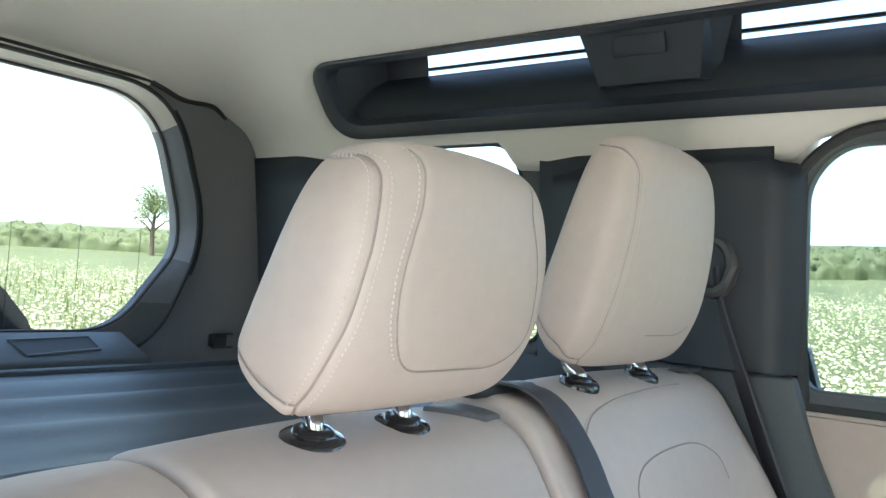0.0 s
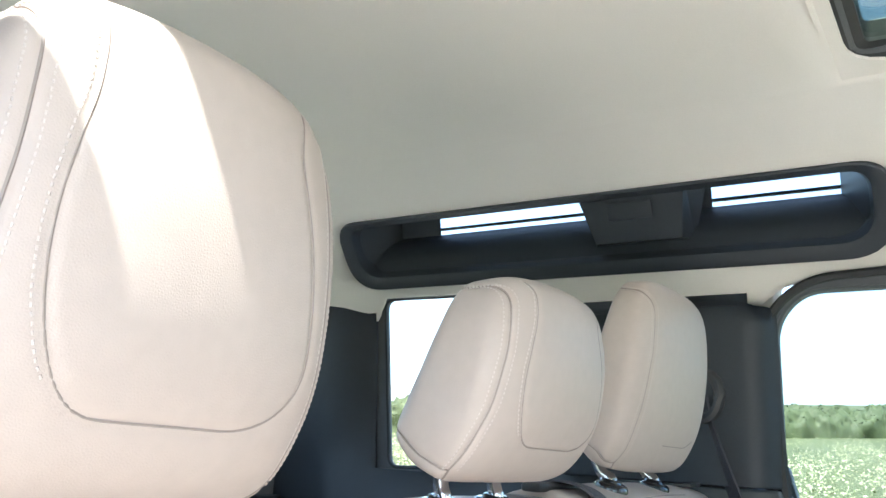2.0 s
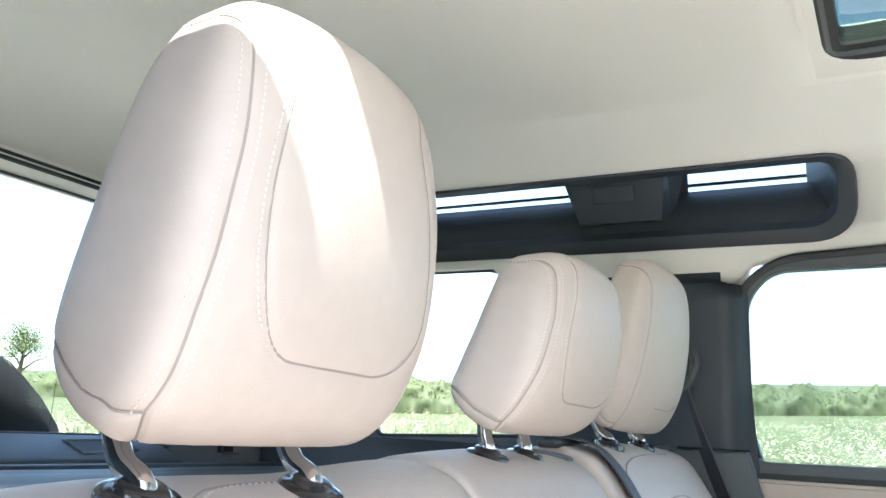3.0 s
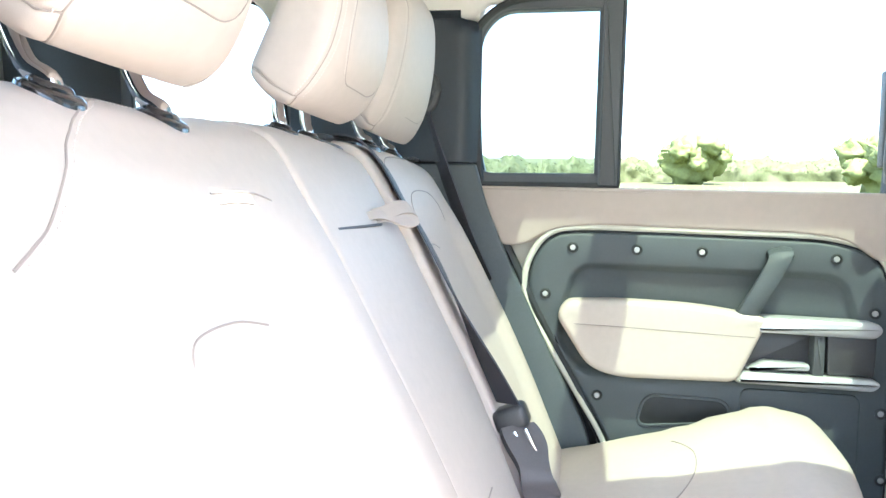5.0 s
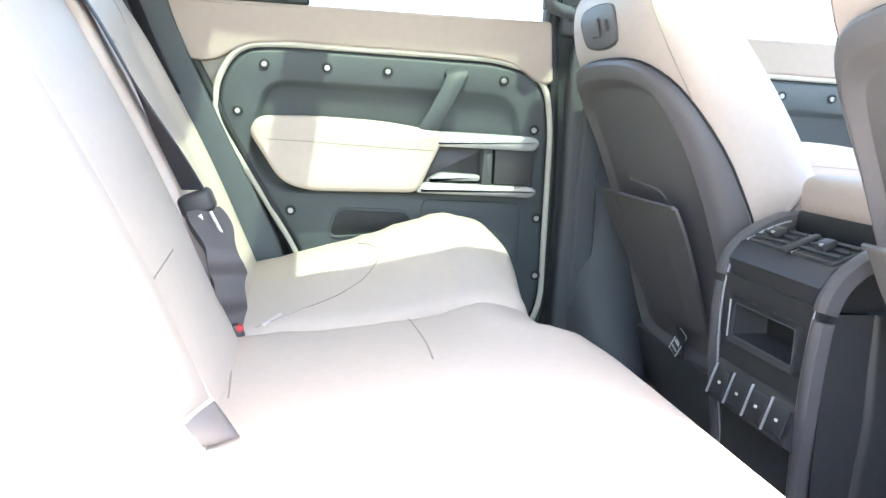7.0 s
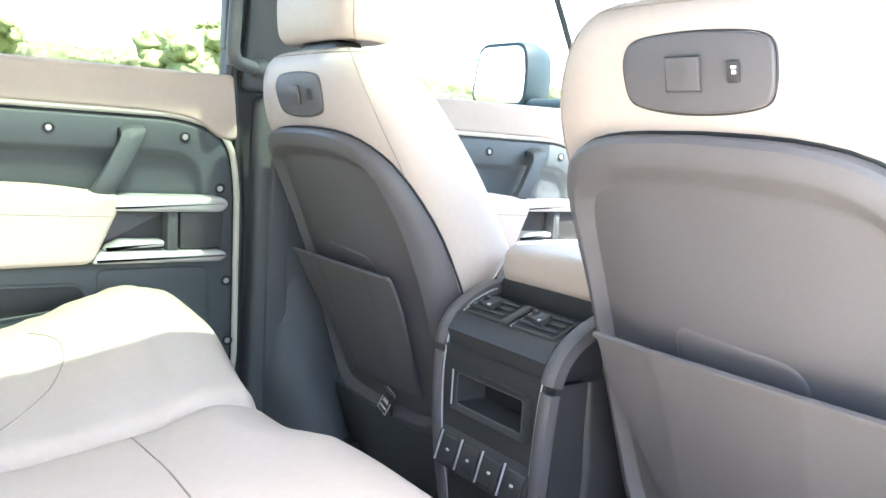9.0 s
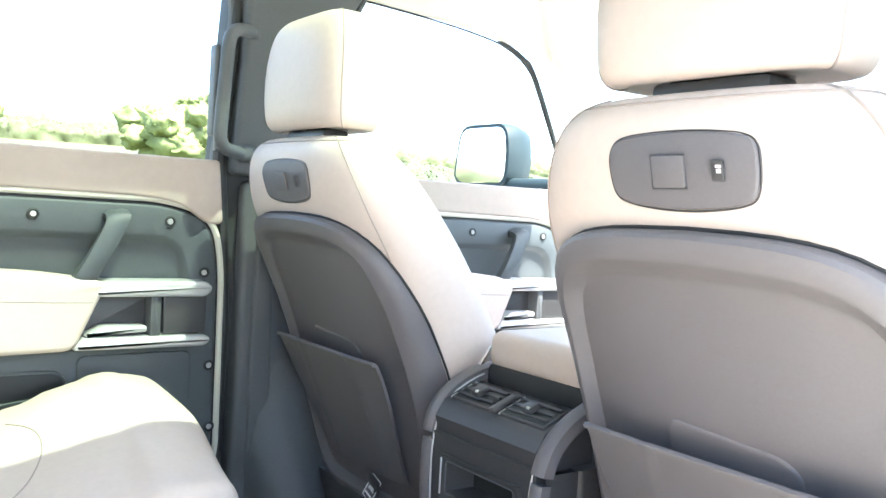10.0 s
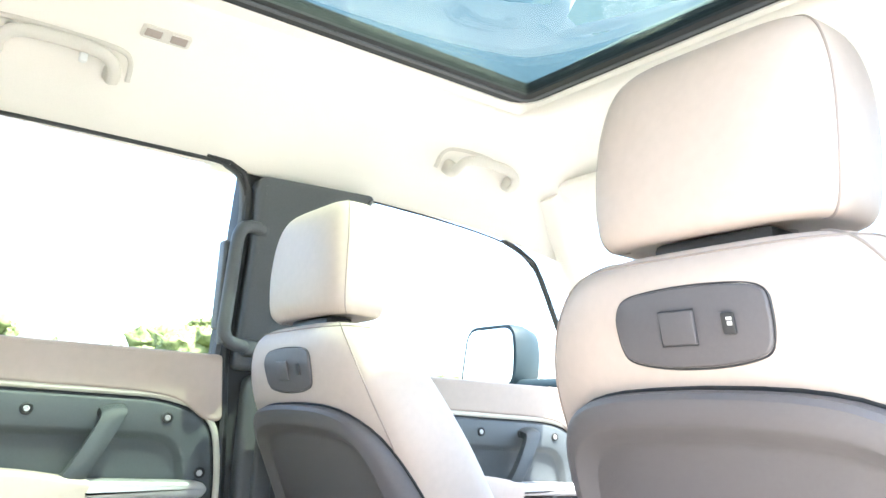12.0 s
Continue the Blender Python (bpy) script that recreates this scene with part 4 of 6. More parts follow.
def rear_headrest(seat, cx, y0, zb, h, w, deep, tilt, shift, low_shift, gap, socket, top_y, panel=True):
    """shift and low_shift turn the side seams; socket is the y, z of the post sockets, top_y where the posts meet the pad."""
    table = [(v * h, w * f, yf, yb) for v, f, yf, yb in HEAD_ROWS]
    base, top = pad_surface(0.0, table, 4.4)
    ct, st = math.cos(tilt), math.sin(tilt)

    def place(a, v):
        p = base(a, v)
        y, z = p.y * deep, p.z
        z += 0.52 * max(0.0, 0.05 - y) * (1 - ease(z / h, 0.0, 0.4))
        return Vector((cx + p.x, y0 + y * ct - z * st, zb + y * st + z * ct))

    def trace(line, side, turn=0.0, lift=0.0, aside=0.0):
        """A line on the pad. aside moves it along the skin."""
        out = []
        for q in glide([Vector(p) for p in line], 8):
            a = radians(q.y + turn)
            if aside:
                b = a
                while abs(b - a) < 0.6 and (place(b, q.x) - place(a, q.x)).length < abs(aside):
                    b += math.copysign(0.008, aside)
                a = b
            out.append(outwards(place, a if side > 0 else math.pi - a, q.x, lift))
        return out
    side_turn = [(r, a + shift * ease(a, 5, 36) + low_shift * (1 - ease(r, 2.2, 4.5))) for r, a in SIDE_SEAM]
    end = side_turn[-1][1]
    notch = [(2.22, end), (1.5, end + 2), (0.9, end + 3), (0.3, end + 4)]
    low = LOW_SEAM[:-1] + [(2.24, end * 0.6 + 3), (2.22, end)]
    grooves = [dense(trace(line, sgn)) for sgn in (1, -1) for line in (side_turn, low, notch)] + ([dense(trace(PANEL_SEAM, 1))] if panel else [])
    head = part("headrest", sewn_pad(place, top, grooves), LEATHER, seat, "beige leather head restraint with pale stitching")
    for sgn in (1, -1):
        part("seam", tube(trace(side_turn, sgn, 0, -0.0013), 0.0009, 5), LEATHER2, head)
        for d in (-0.0062, 0.0062):
            tagged(part("stitching", stitches(trace(side_turn[1:] if d > 0 else side_turn[2:], sgn, 0, -0.0003, d)), THREAD, head), kind="stuff")
        part("bottom_seam", tube(trace(low, sgn, 0, -0.0010), 0.0007, 5), LEATHER2, head)
        part("notch", tube(trace(notch, sgn, 0, -0.0008), 0.0008, 5), LEATHER2, head)
    if panel:
        part("panel_seam", tube(trace(PANEL_SEAM, 1, 0, -0.0013), 0.0008, 5), LEATHER2, head)
        tagged(part("stitching", stitches(trace(PANEL_SEAM[:9], 1, 0, -0.0002, -0.0045)), THREAD, head), kind="stuff")
    else:
        part("panel_seam", tube(trace(PANEL_SEAM[10:13], 1, 0, 0.0), 0.0006, 5), LEATHER2, head)
    sy, sz = socket
    lean = 0.22 + 14 * max(0.0, sy)
    for sgn in (-1, 1):
        px = cx + sgn * gap / 2
        part("post", tube(glide([(px, sy, sz - 0.02), (px, sy, sz + 0.004), (px, sy * 0.5 + top_y * 0.5, sz * 0.55 + (zb + 0.02) * 0.45), (px, top_y, zb + 0.035)], 5), 0.0068, 14), CHROME, head, "chrome post")
        part("bezel", loft([[(px + 1.2 * r * math.cos(a), sy + 0.88 * r * math.sin(a), sz + z - lean * 0.88 * r * math.sin(a)) for a in split(0, 2 * math.pi, 28)[:-1]]
                            for r, z in ((0.0200, -0.016), (0.0210, -0.003), (0.0203, -0.0005), (0.018, 0.0012), (0.0135, 0.002), (0.0125, 0.0045), (0.0105, 0.0058), (0.0072, 0.0058))]), PIANO, seat, "black post socket")


BACK = [(0.315, 0.86), (0.285, 0.93), (0.245, 1.02), (0.20, 1.11), (0.150, 1.20), (0.102, 1.285), (0.062, 1.345), (0.040, 1.380), (0.018, 1.398), (-0.012, 1.406),
        (-0.045, 1.404), (-0.072, 1.392), (-0.085, 1.365), (-0.085, 1.30), (-0.04, 1.15), (0.02, 1.0), (0.08, 0.86)]


def seat_back(x0, x1, rise, bolster=0.02, outer=0.0, round0=0.026, round1=0.026, taper=0.0):
    """rise(x): how far the whole section is lifted. taper narrows the foot at the x0 end."""
    mid = Vector((0.04, 1.15))
    prof = glide([Vector(p) for p in BACK], 3)
    rings = []
    xs = [x0, x0 + 0.002, x0 + 0.005, x0 + 0.010, x0 + 0.018, x0 + 0.03] + split(x0 + 0.05, x1 - 0.05, 18) + [x1 - 0.03, x1 - 0.018, x1 - 0.010, x1 - 0.005, x1 - 0.002, x1]
    for x in xs:
        e, r = (x - x0, round0) if x - x0 < x1 - x else (x1 - x, round1)
        inset = r * (1 - math.sqrt(max(0.0, 1 - (1 - min(e, r) / r) ** 2)))
        ring = []
        for p in prof:
            q = p + (mid - p).normalized() * inset
            hollow = 0.0
            if p.x > (0.315 - 0.55 * (p.y - 0.86)) - 0.1 and p.y < 1.36:
                f = ease(e, 0.05, 0.11) if bolster > 0.015 else 1.0
                hollow = -bolster * f * ease(p.y, 0.88, 0.98) * (1 - ease(p.y, 1.25, 1.36)) + 0.006 * math.sin((x - x0) / (x1 - x0) * math.pi)
            top = ease(p.y, 1.33, 1.40) * 0.006 * math.sin((x - x0) / (x1 - x0) * math.pi)
            ring.append((x + taper * (1 - ease(p.y, 0.92, 1.26)) * (1 - ease(x, x0, x0 + 0.12)), q.x + hollow * 0.9, q.y + hollow * 0.4 + top + rise(x) * ease(p.y, 0.95, 1.25) - outer * ease(x, x1 - 0.20, x1) * ease(p.y, 1.2, 1.38)))
        rings.append(ring)
    return loft(rings)


def front_y(z):
    for (y0, z0), (y1, z1) in zip(BACK, BACK[1:]):
        if z0 <= z <= z1:
            return y0 + (y1 - y0) * (z - z0) / (z1 - z0)
    return 0.0


def cushion(x0, x1, front, lift_left=0.0, lift_right=0.0, blunt=0.0, folds=1.0):
    def outline_at(front):
        return glide([Vector(p) for p in [(0.24, 0.74), (0.225, 0.83), (0.26, 0.875), (0.33, 0.888), (0.46, 0.902), (0.58, 0.922), (front - 0.10, 0.938), (front - 0.045 + 0.018 * blunt, 0.927 + 0.003 * blunt), (front - 0.010 + 0.008 * blunt, 0.89 + 0.012 * blunt), (front + 0.004 * blunt, 0.84 + 0.01 * blunt), (front - 0.012, 0.77), (front - 0.06, 0.70), (0.5, 0.69)]], 6)
    mid, rings, r = Vector((0.5, 0.80)), [], 0.035
    xs = [x0, x0 + 0.003, x0 + 0.010, x0 + 0.02, x0 + 0.035] + split(x0 + 0.05, x1 - 0.05, 28) + [x1 - 0.035, x1 - 0.02, x1 - 0.010, x1 - 0.003, x1]
    for x in xs:
        e = min(x - x0, x1 - x)
        inset = r * (1 - math.sqrt(max(0.0, 1 - (1 - min(e, r) / r) ** 2)))
        prof = outline_at(front(x) if callable(front) else front)
        lift = lift_left * (1 - ease(x, x0 + 0.06, x0 + 0.54)) + lift_right * ease(x, x1 - 0.22, x1 - 0.05)
        ring = []
        for p in prof:
            q = p + (mid - p).normalized() * inset
            top = ease(p.y, 0.86, 0.90)
            wr = folds * (0.0028 * noise.noise(Vector((x * 5, p.x * 22, 0))) + 0.0016 * noise.noise(Vector((x * 9 + p.x * 14, p.x * 46, 3)))) * top
            ring.append((x, q.x, q.y + top * (lift * min(1.0, max(0.0, (p.x - 0.25) / 0.36)) + 0.006 * math.sin((x - x0) / (x1 - x0) * math.pi)) + wr))
        rings.append(ring)
    return loft(rings)


def rear_seat(x0, x1, label):
    return thing("passenger_seat", ((x0 + x1) / 2, 0.45, 0.64), label, "car seat", "rear seats")


BACKS = {}
right_seat = rear_seat(0.160, 0.66, "sunlit beige leather rear seat back beside the open door")
BACKS[right_seat.name] = seat_back(0.158, 0.645, lambda x: -0.002 - 0.014 * ease(x, 0.16, 0.34), outer=0.012, round0=0.007)
part("backrest", BACKS[right_seat.name], LEATHER, right_seat)
rear_headrest(right_seat, 0.397, -0.0304, 1.4088, 0.2242, 0.1134, 1.508, 0.130, 6, 8, 0.134, (0.012, 1.391), -0.024)
middle_seat = rear_seat(-0.148, 0.154, "narrow beige leather middle rear seat back with folding armrest")
BACKS[middle_seat.name] = seat_back(-0.1585, 0.1555, lambda x: 0.002, 0.004, round0=0.010, round1=0.007, taper=0.036)
part("backrest", BACKS[middle_seat.name], LEATHER, middle_seat)
rear_headrest(middle_seat, 0.0102, -0.0232, 1.4253, 0.1609, 0.1101, 1.395, 0.082, 0, 0, 0.089, (0.001, 1.411), -0.006)
left_seat = rear_seat(-0.66, -0.154, "beige leather rear seat beside the closed door")
BACKS[left_seat.name] = seat_back(-0.652, -0.1625, lambda x: 0.013, round1=0.010)
part("backrest", BACKS[left_seat.name], LEATHER, left_seat)
rear_headrest(left_seat, -0.3849, -0.0339, 1.4382, 0.2293, 0.1447, 1.138, -0.007, 13, 9, 0.152, (0.002, 1.4255), -0.026, False)
left_pad = cushion(-0.655, -0.150, lambda x: 0.748 - 0.026 * ease(x, -0.42, -0.16), 0.058, 0.0, 1.0, 1.8)
part("cushion", left_pad, LEATHER, left_seat)
def on_middle(u, v, d):
    """A place on the middle seat's top, raised by d."""
    return drop_on(BACKS[middle_seat.name], [(u, v, 1.41)], (0, 0, -1), d)[0]


part("release_plate", prism(dense([(-0.082, -0.017), (-0.112, -0.021), (-0.138, -0.023), (-0.153, 0.009), (-0.126, 0.013), (-0.102, -0.002), (-0.082, -0.017)], 0.004)[:-1], on_middle, -0.006, 0.004, 0.002, centre=(-0.122, -0.008)), SHELL, middle_seat, "grey glossy seat release plate")
part("outlet_plate", box((-0.600, 0.002, 1.4225), (0.050, 0.028, 0.006), 0.002, turn=(8, 0, 0)), DARKER, left_seat)
bench = thing("rear_bench_cushion", (0.25, 0.5, 0.66), "wide beige leather rear bench cushion, brightly sunlit", "seat cushion")
bench_pad = cushion(-0.144, 0.72, lambda x: 0.735 + 0.043 * ease(x, -0.03, 0.05), 0.0, 0.03)
part("cushion", bench_pad, LEATHER, bench)
part("seat_box", box((0.25, 0.49, 0.66), (0.80, 0.46, 0.13), 0.02), DARK, bench)
part("seat_box", box((-0.40, 0.48, 0.66), (0.49, 0.46, 0.13), 0.02), DARK, left_seat)


def back_line(pts, lift=0.003):
    """A line lying on the seat backs, from (x, z) pairs."""
    return [Vector((p.x, front_y(p.y) + lift, p.y)) for p in glide([Vector(q) for q in pts], 8)]


def sewn_line(seat, pts, lift, rise, stitch=0.0):
    line = drop_on(BACKS[seat.name], dense([p + Vector((0, 0, rise)) for p in back_line([(x, z - rise) for x, z in pts], lift)], 0.006), (0, -0.85, -0.5), 0.0)
    part("seam", tube(line, 0.0010, 5), LEATHER2, seat)
    if stitch:
        tagged(part("stitching", stitches([p + Vector((stitch, 0.0003, 0.0003)) for p in line], 0.0026, 0.0034, 0.0006), THREAD, seat), kind="stuff")


sewn_line(right_seat, [(0.33, 1.389), (0.397, 1.388), (0.432, 1.385), (0.462, 1.377), (0.486, 1.366), (0.506, 1.350), (0.526, 1.331), (0.548, 1.313), (0.566, 1.304), (0.592, 1.293)], 0.0012, -0.016, -0.007)
sewn_line(right_seat, [(0.359, 1.330), (0.316, 1.333), (0.274, 1.332), (0.248, 1.327)], -0.003, -0.012)
sewn_line(right_seat, [(0.350, 1.323), (0.316, 1.325), (0.285, 1.324)], -0.004, -0.012)
sewn_line(right_seat, [(0.475, 1.215), (0.461, 1.238), (0.439, 1.246), (0.387, 1.247), (0.34, 1.24)], -0.011, -0.012)
sewn_line(left_seat, [(-0.216, 1.30), (-0.219, 1.335), (-0.223, 1.364), (-0.238, 1.385), (-0.262, 1.397), (-0.303, 1.404), (-0.354, 1.408), (-0.432, 1.410), (-0.521, 1.410)], 0.0012, 0.013, 0.007)
sewn_line(left_seat, [(-0.286, 1.318), (-0.293, 1.338), (-0.325, 1.352), (-0.395, 1.357), (-0.465, 1.354), (-0.515, 1.338), (-0.528, 1.315)], -0.002, 0.013)
sewn_line(left_seat, [(-0.276, 1.274), (-0.31, 1.279), (-0.345, 1.279), (-0.382, 1.272)], -0.008, 0.013)
sewn_line(middle_seat, [(0.148, 1.0205), (0.126, 1.022), (0.08, 1.0245), (0.032, 1.027)], 0.001, 0.0)

# folding armrest in the middle seat, with its pull loop
loop = glide([(0.01, 0.082, 1.316), (-0.02, 0.091, 1.320), (-0.05, 0.096, 1.319), (-0.080, 0.110, 1.313), (-0.108, 0.118, 1.316), (-0.116, 0.116, 1.324), (-0.106, 0.110, 1.331), (-0.080, 0.101, 1.329), (-0.050, 0.094, 1.322), (-0.030, 0.086, 1.318)], 6)
half = [Vector((0.0, 0.0025 + 0.003 * ease(i, 0, 28), -0.0040 - 0.0035 * ease(i, 0, 24))) for i in range(len(loop))]
# dark line laid on as the shadow in the loop's slit
part("slit_shade", tube([(0.122, 0.0895, 1.305), (0.05, 0.0935, 1.307), (-0.03, 0.0955, 1.309)], 0.0017, 6), WEB, middle_seat)
part("pull_loop", ribbon(loop, half, 0.0012), DOORTRIM, middle_seat, "beige leather pull loop")

# seams on the cushions
def cushion_line(pts, pad_mesh, lift=0.0):
    return drop_on(pad_mesh, dense([Vector((p.x, p.y, 0.95)) for p in glide([Vector(q) for q in pts], 8)], 0.006), (0, 0, -1), lift)


part("seam", tube(cushion_line([(-0.165, 0.325), (-0.20, 0.375), (-0.26, 0.435), (-0.325, 0.485), (-0.39, 0.512), (-0.46, 0.517), (-0.53, 0.49)], left_pad), 0.0013, 5), LEATHER2, left_seat)
part("pull_tab", tube(cushion_line([(-0.168, 0.336), (-0.190, 0.350), (-0.205, 0.358)], left_pad), 0.003, 6), THREAD, left_seat)
part("seam", tube(cushion_line([(-0.135, 0.533), (-0.06, 0.536), (0.015, 0.537), (0.09, 0.534)], bench_pad), 0.0012, 5), LEATHER2, bench)
part("seam", tube(cushion_line([(0.03, 0.308), (0.08, 0.311), (0.13, 0.313)], bench_pad), 0.0011, 5), LEATHER2, bench)

# belt across the gap between middle and left seat
belt = thing("seat_belt", (-0.18, 0.15, 1.06), "dark grey seat belt running down between two seats into its buckle", "seat belt")
run = glide([(-0.205, -0.052, 1.405), (-0.205, -0.026, 1.424), (-0.205, -0.004, 1.4265), (-0.207, 0.017, 1.4215), (-0.212, 0.033, 1.408), (-0.211, 0.049, 1.390), (-0.211, 0.062, 1.371), (-0.208, 0.077, 1.346), (-0.200, 0.098, 1.318), (-0.190, 0.131, 1.267), (-0.180, 0.172, 1.195), (-0.174, 0.209, 1.129), (-0.176, 0.238, 1.074)], 6)
wide = []
for i in range(len(run)):
    t = i / (len(run) - 1)
    twist, half_wide = 0.06 + 0.80 * ease(t, 0.76, 1.0), 0.0235
    wide.append(Vector((half_wide * math.cos(twist), half_wide * math.sin(twist), 0.002)))
part("webbing", ribbon(run, wide, 0.0012), WEB, belt)
part("slot_cover", box((-0.193, -0.020, 1.4215), (0.094, 0.022, 0.010), 0.004, 3, turn=(0, 0, -4)), DARKER, belt, "black belt outlet on the seat top")
part("tongue", join(box((-0.176, 0.245, 1.056), (0.040, 0.046, 0.032), 0.008, 3, turn=(22, 0, 0))), DARKER, belt, "black belt tongue head")
for dy in (-0.007, 0.007):
    part("tongue_plate", box((-0.150, 0.266 + dy, 1.030 + 0.35 * dy), (0.003, 0.005, 0.036), 0.001, turn=(28, 0, 0)), CHROME, belt, "chrome belt tongue plate")
stalk = glide([(-0.165, 0.253, 1.047), (-0.150, 0.272, 1.017), (-0.132, 0.283, 0.990), (-0.140, 0.291, 0.962), (-0.122, 0.291, 0.938), (-0.138, 0.291, 0.912), (-0.132, 0.290, 0.872)], 6)
sw = [Vector((-0.010 - 0.006 * math.sin(i * 0.35), 0.0205 + 0.0025 * math.sin(i * 0.5), 0.003)) for i in range(len(stalk))]
part("buckle_sleeve", ribbon(stalk, sw, 0.005), SLEEVE, belt, "folded dark fabric buckle sleeve")
part("buckle", box((-0.132, 0.294, 0.884), (0.024, 0.036, 0.026), 0.006, turn=(25, 0, 0)), DARKER, belt)
part("release_button", box((-0.124, 0.307, 0.896), (0.012, 0.009, 0.010), 0.003, turn=(25, 0, 0)), RED, belt, "red release button")
spare_buckle = thing("belt_buckle", (0.25, 0.30, 0.88), "pale grey belt buckle in a flap sunk in the seat crease", "belt buckle")


def flap(u, v):
    """A soft flap that rises out of the crease: u along it, v down from its upper edge."""
    upper = Vector((0.276, 0.285, 0.918)).lerp(Vector((0.242, 0.308, 0.928)), u)
    lower = Vector((0.281, 0.278, 0.893)).lerp(Vector((0.252, 0.333, 0.896)), u)
    return upper.lerp(lower, v) + Vector((0.004, 0.003, 0.002)) * math.sin(v * 3.1) * math.sin(u * 3.1)


cloth = part("flap", sheet(flap, split(0, 1, 10), split(0, 1, 8)), BUCKLE, spare_buckle, "pale grey folded flap")
thicken(cloth, 0.003, 0.0)
part("flap_edge", tube([flap(u, 0) for u in split(0, 1, 8)], 0.0024, 6), WHITE, spare_buckle)
part("fold", tube([flap(0, v) for v in split(0, 1, 6)], 0.0026, 6), DARKER, spare_buckle)

# ---------- front seats ----------
def front_seat(cx):
    seat = thing("front_seat", (cx, 1.1, 0.62), "beige leather front seat with grey plastic back shell and map pocket", "car seat", "front seats")

    # back face leans: y of the rear face and half width at each height
    rows = [(0.74, 0.20, 1.34, 1.110), (0.77, 0.218, 1.34, 1.098), (0.82, 0.232, 1.32, 1.083), (0.94, 0.236, 1.28, 1.045), (1.06, 0.236, 1.23, 1.005),
            (1.16, 0.236, 1.18, 0.965), (1.25, 0.236, 1.12, 0.922), (1.32, 0.226, 1.07, 0.885), (1.375, 0.205, 1.03, 0.868), (1.415, 0.175, 0.995, 0.866), (1.436, 0.135, 0.975, 0.880), (1.442, 0.07, 0.95, 0.905)]
    rows = [(z, w, a, b) for z, w, a, b in rows]
    place, top = pad_surface(cx, rows, 3.6)
    body = part("backrest", pad(place, top, 56, 44), LEATHER, seat)

    def rear(u, z, d):
        """A place on the rear face: u across, d out to the rear."""
        for i in range(len(rows) - 1):
            if rows[i][0] <= z <= rows[i + 1][0] or i == len(rows) - 2:
                f = (z - rows[i][0]) / (rows[i + 1][0] - rows[i][0])
                w = rows[i][1] + (rows[i + 1][1] - rows[i][1]) * f
                yf, yb = rows[i][2] + (rows[i + 1][2] - rows[i][2]) * f, rows[i][3] + (rows[i + 1][3] - rows[i][3]) * f
                break
        t = min(0.985, abs(u) / w)
        y = (yf + yb) / 2 - (1 - t ** 3.6) ** (1 / 3.6) * (yf - yb) / 2
        return (cx + u, y - d, z)

    # hard shell with a raised rim and sunken middle
    half = [(0.0, 1.302), (0.09, 1.299), (0.150, 1.287), (0.190, 1.258), (0.210, 1.205), (0.218, 1.12), (0.219, 1.0), (0.213, 0.91), (0.200, 0.845), (0.165, 0.80), (0.10, 0.786), (0.0, 0.785)]
    line = [Vector(p) for p in half]
    line = glide(line, 3)
    outline = line + [Vector((-p.x, p.y)) for p in reversed(line[1:-1])]

    def shell_ring(inset, d):
        return [Vector((rear(p.x, p.y, d))) for p in offset(outline, inset)]
    rings = [shell_ring(a, d) for a, d in ((-0.010, -0.004), (-0.0095, 0.008), (-0.0065, 0.0165), (-0.001, 0.0215), (0.007, 0.0242), (0.020, 0.0250), (0.0225, 0.0235), (0.033, 0.0090), (0.0355, 0.0064), (0.041, 0.0057), (0.07, 0.0055))]
    shell = part("back_shell", loft(rings, caps=False), SHELL, seat, "grey grained plastic back shell", angle=28)
    part("shell_gap", tube([rear(p.x, p.y, 0.0005) for p in offset(outline, -0.0115)], 0.0022, 6, True), RUBBER, shell)
    # sunken field inside the rim
    ins, mid = offset(outline, 0.070), Vector((0.0, 1.04))
    field = [[Vector(rear(q.x, q.y, 0.0055 + 0.0035 * (1 - f))) for q in (mid + (p - mid) * f for p in ins)] for f in (1.0, 0.92, 0.85, 0.76, 0.68, 0.6, 0.5, 0.41, 0.32, 0.23, 0.15, 0.08, 0.0005)]
    part("field", loft(field, caps=False), SHELL, shell)
    # map pocket: a bowed board over the lower part
    board = []
    for z in split(0.862, 1.082, 14):
        f = (z - 0.862) / 0.22
        w = 0.128 + 0.040 * ease(f, 0.0, 0.9)
        deep = rear(0.0, z, 0.018 + 0.024 * f)[1]
        fold = lambda u: 0.0022 * (math.exp(-((u + 0.085) / 0.007) ** 2) + math.exp(-((u - 0.085) / 0.007) ** 2))
        board.append([Vector((cx + w * t, deep + 0.010 * abs(t) ** 3 * (1 - 0.75 * f) - fold(w * t), z)) for t in split(1, -1, 40)])
    inner = [[p + Vector((0, 0.006, 0)) for p in row] for row in board]
    ring_out = [row + list(reversed(b)) for row, b in zip(board, inner)]
    pocket = part("map_pocket", loft(ring_out), SHELL, seat, "grey plastic map pocket board")
    part("pocket_lip", tube([p + Vector((0, -0.001, 0)) for p in board[-1]], 0.004, 6), SHELL, pocket)
    # soft bulge above the pocket
    bulge = rounded([(-0.080, 1.0), (0.082, 1.0), (0.080, 1.090), (0.060, 1.106), (-0.068, 1.116), (-0.080, 1.100)], 0.03, 8)
    part("bulge", prism(bulge, rear, 0.0, 0.0100, 0.0098, 10), SHELL, shell, angle=120)
    # dark base below the shell
    rings = []
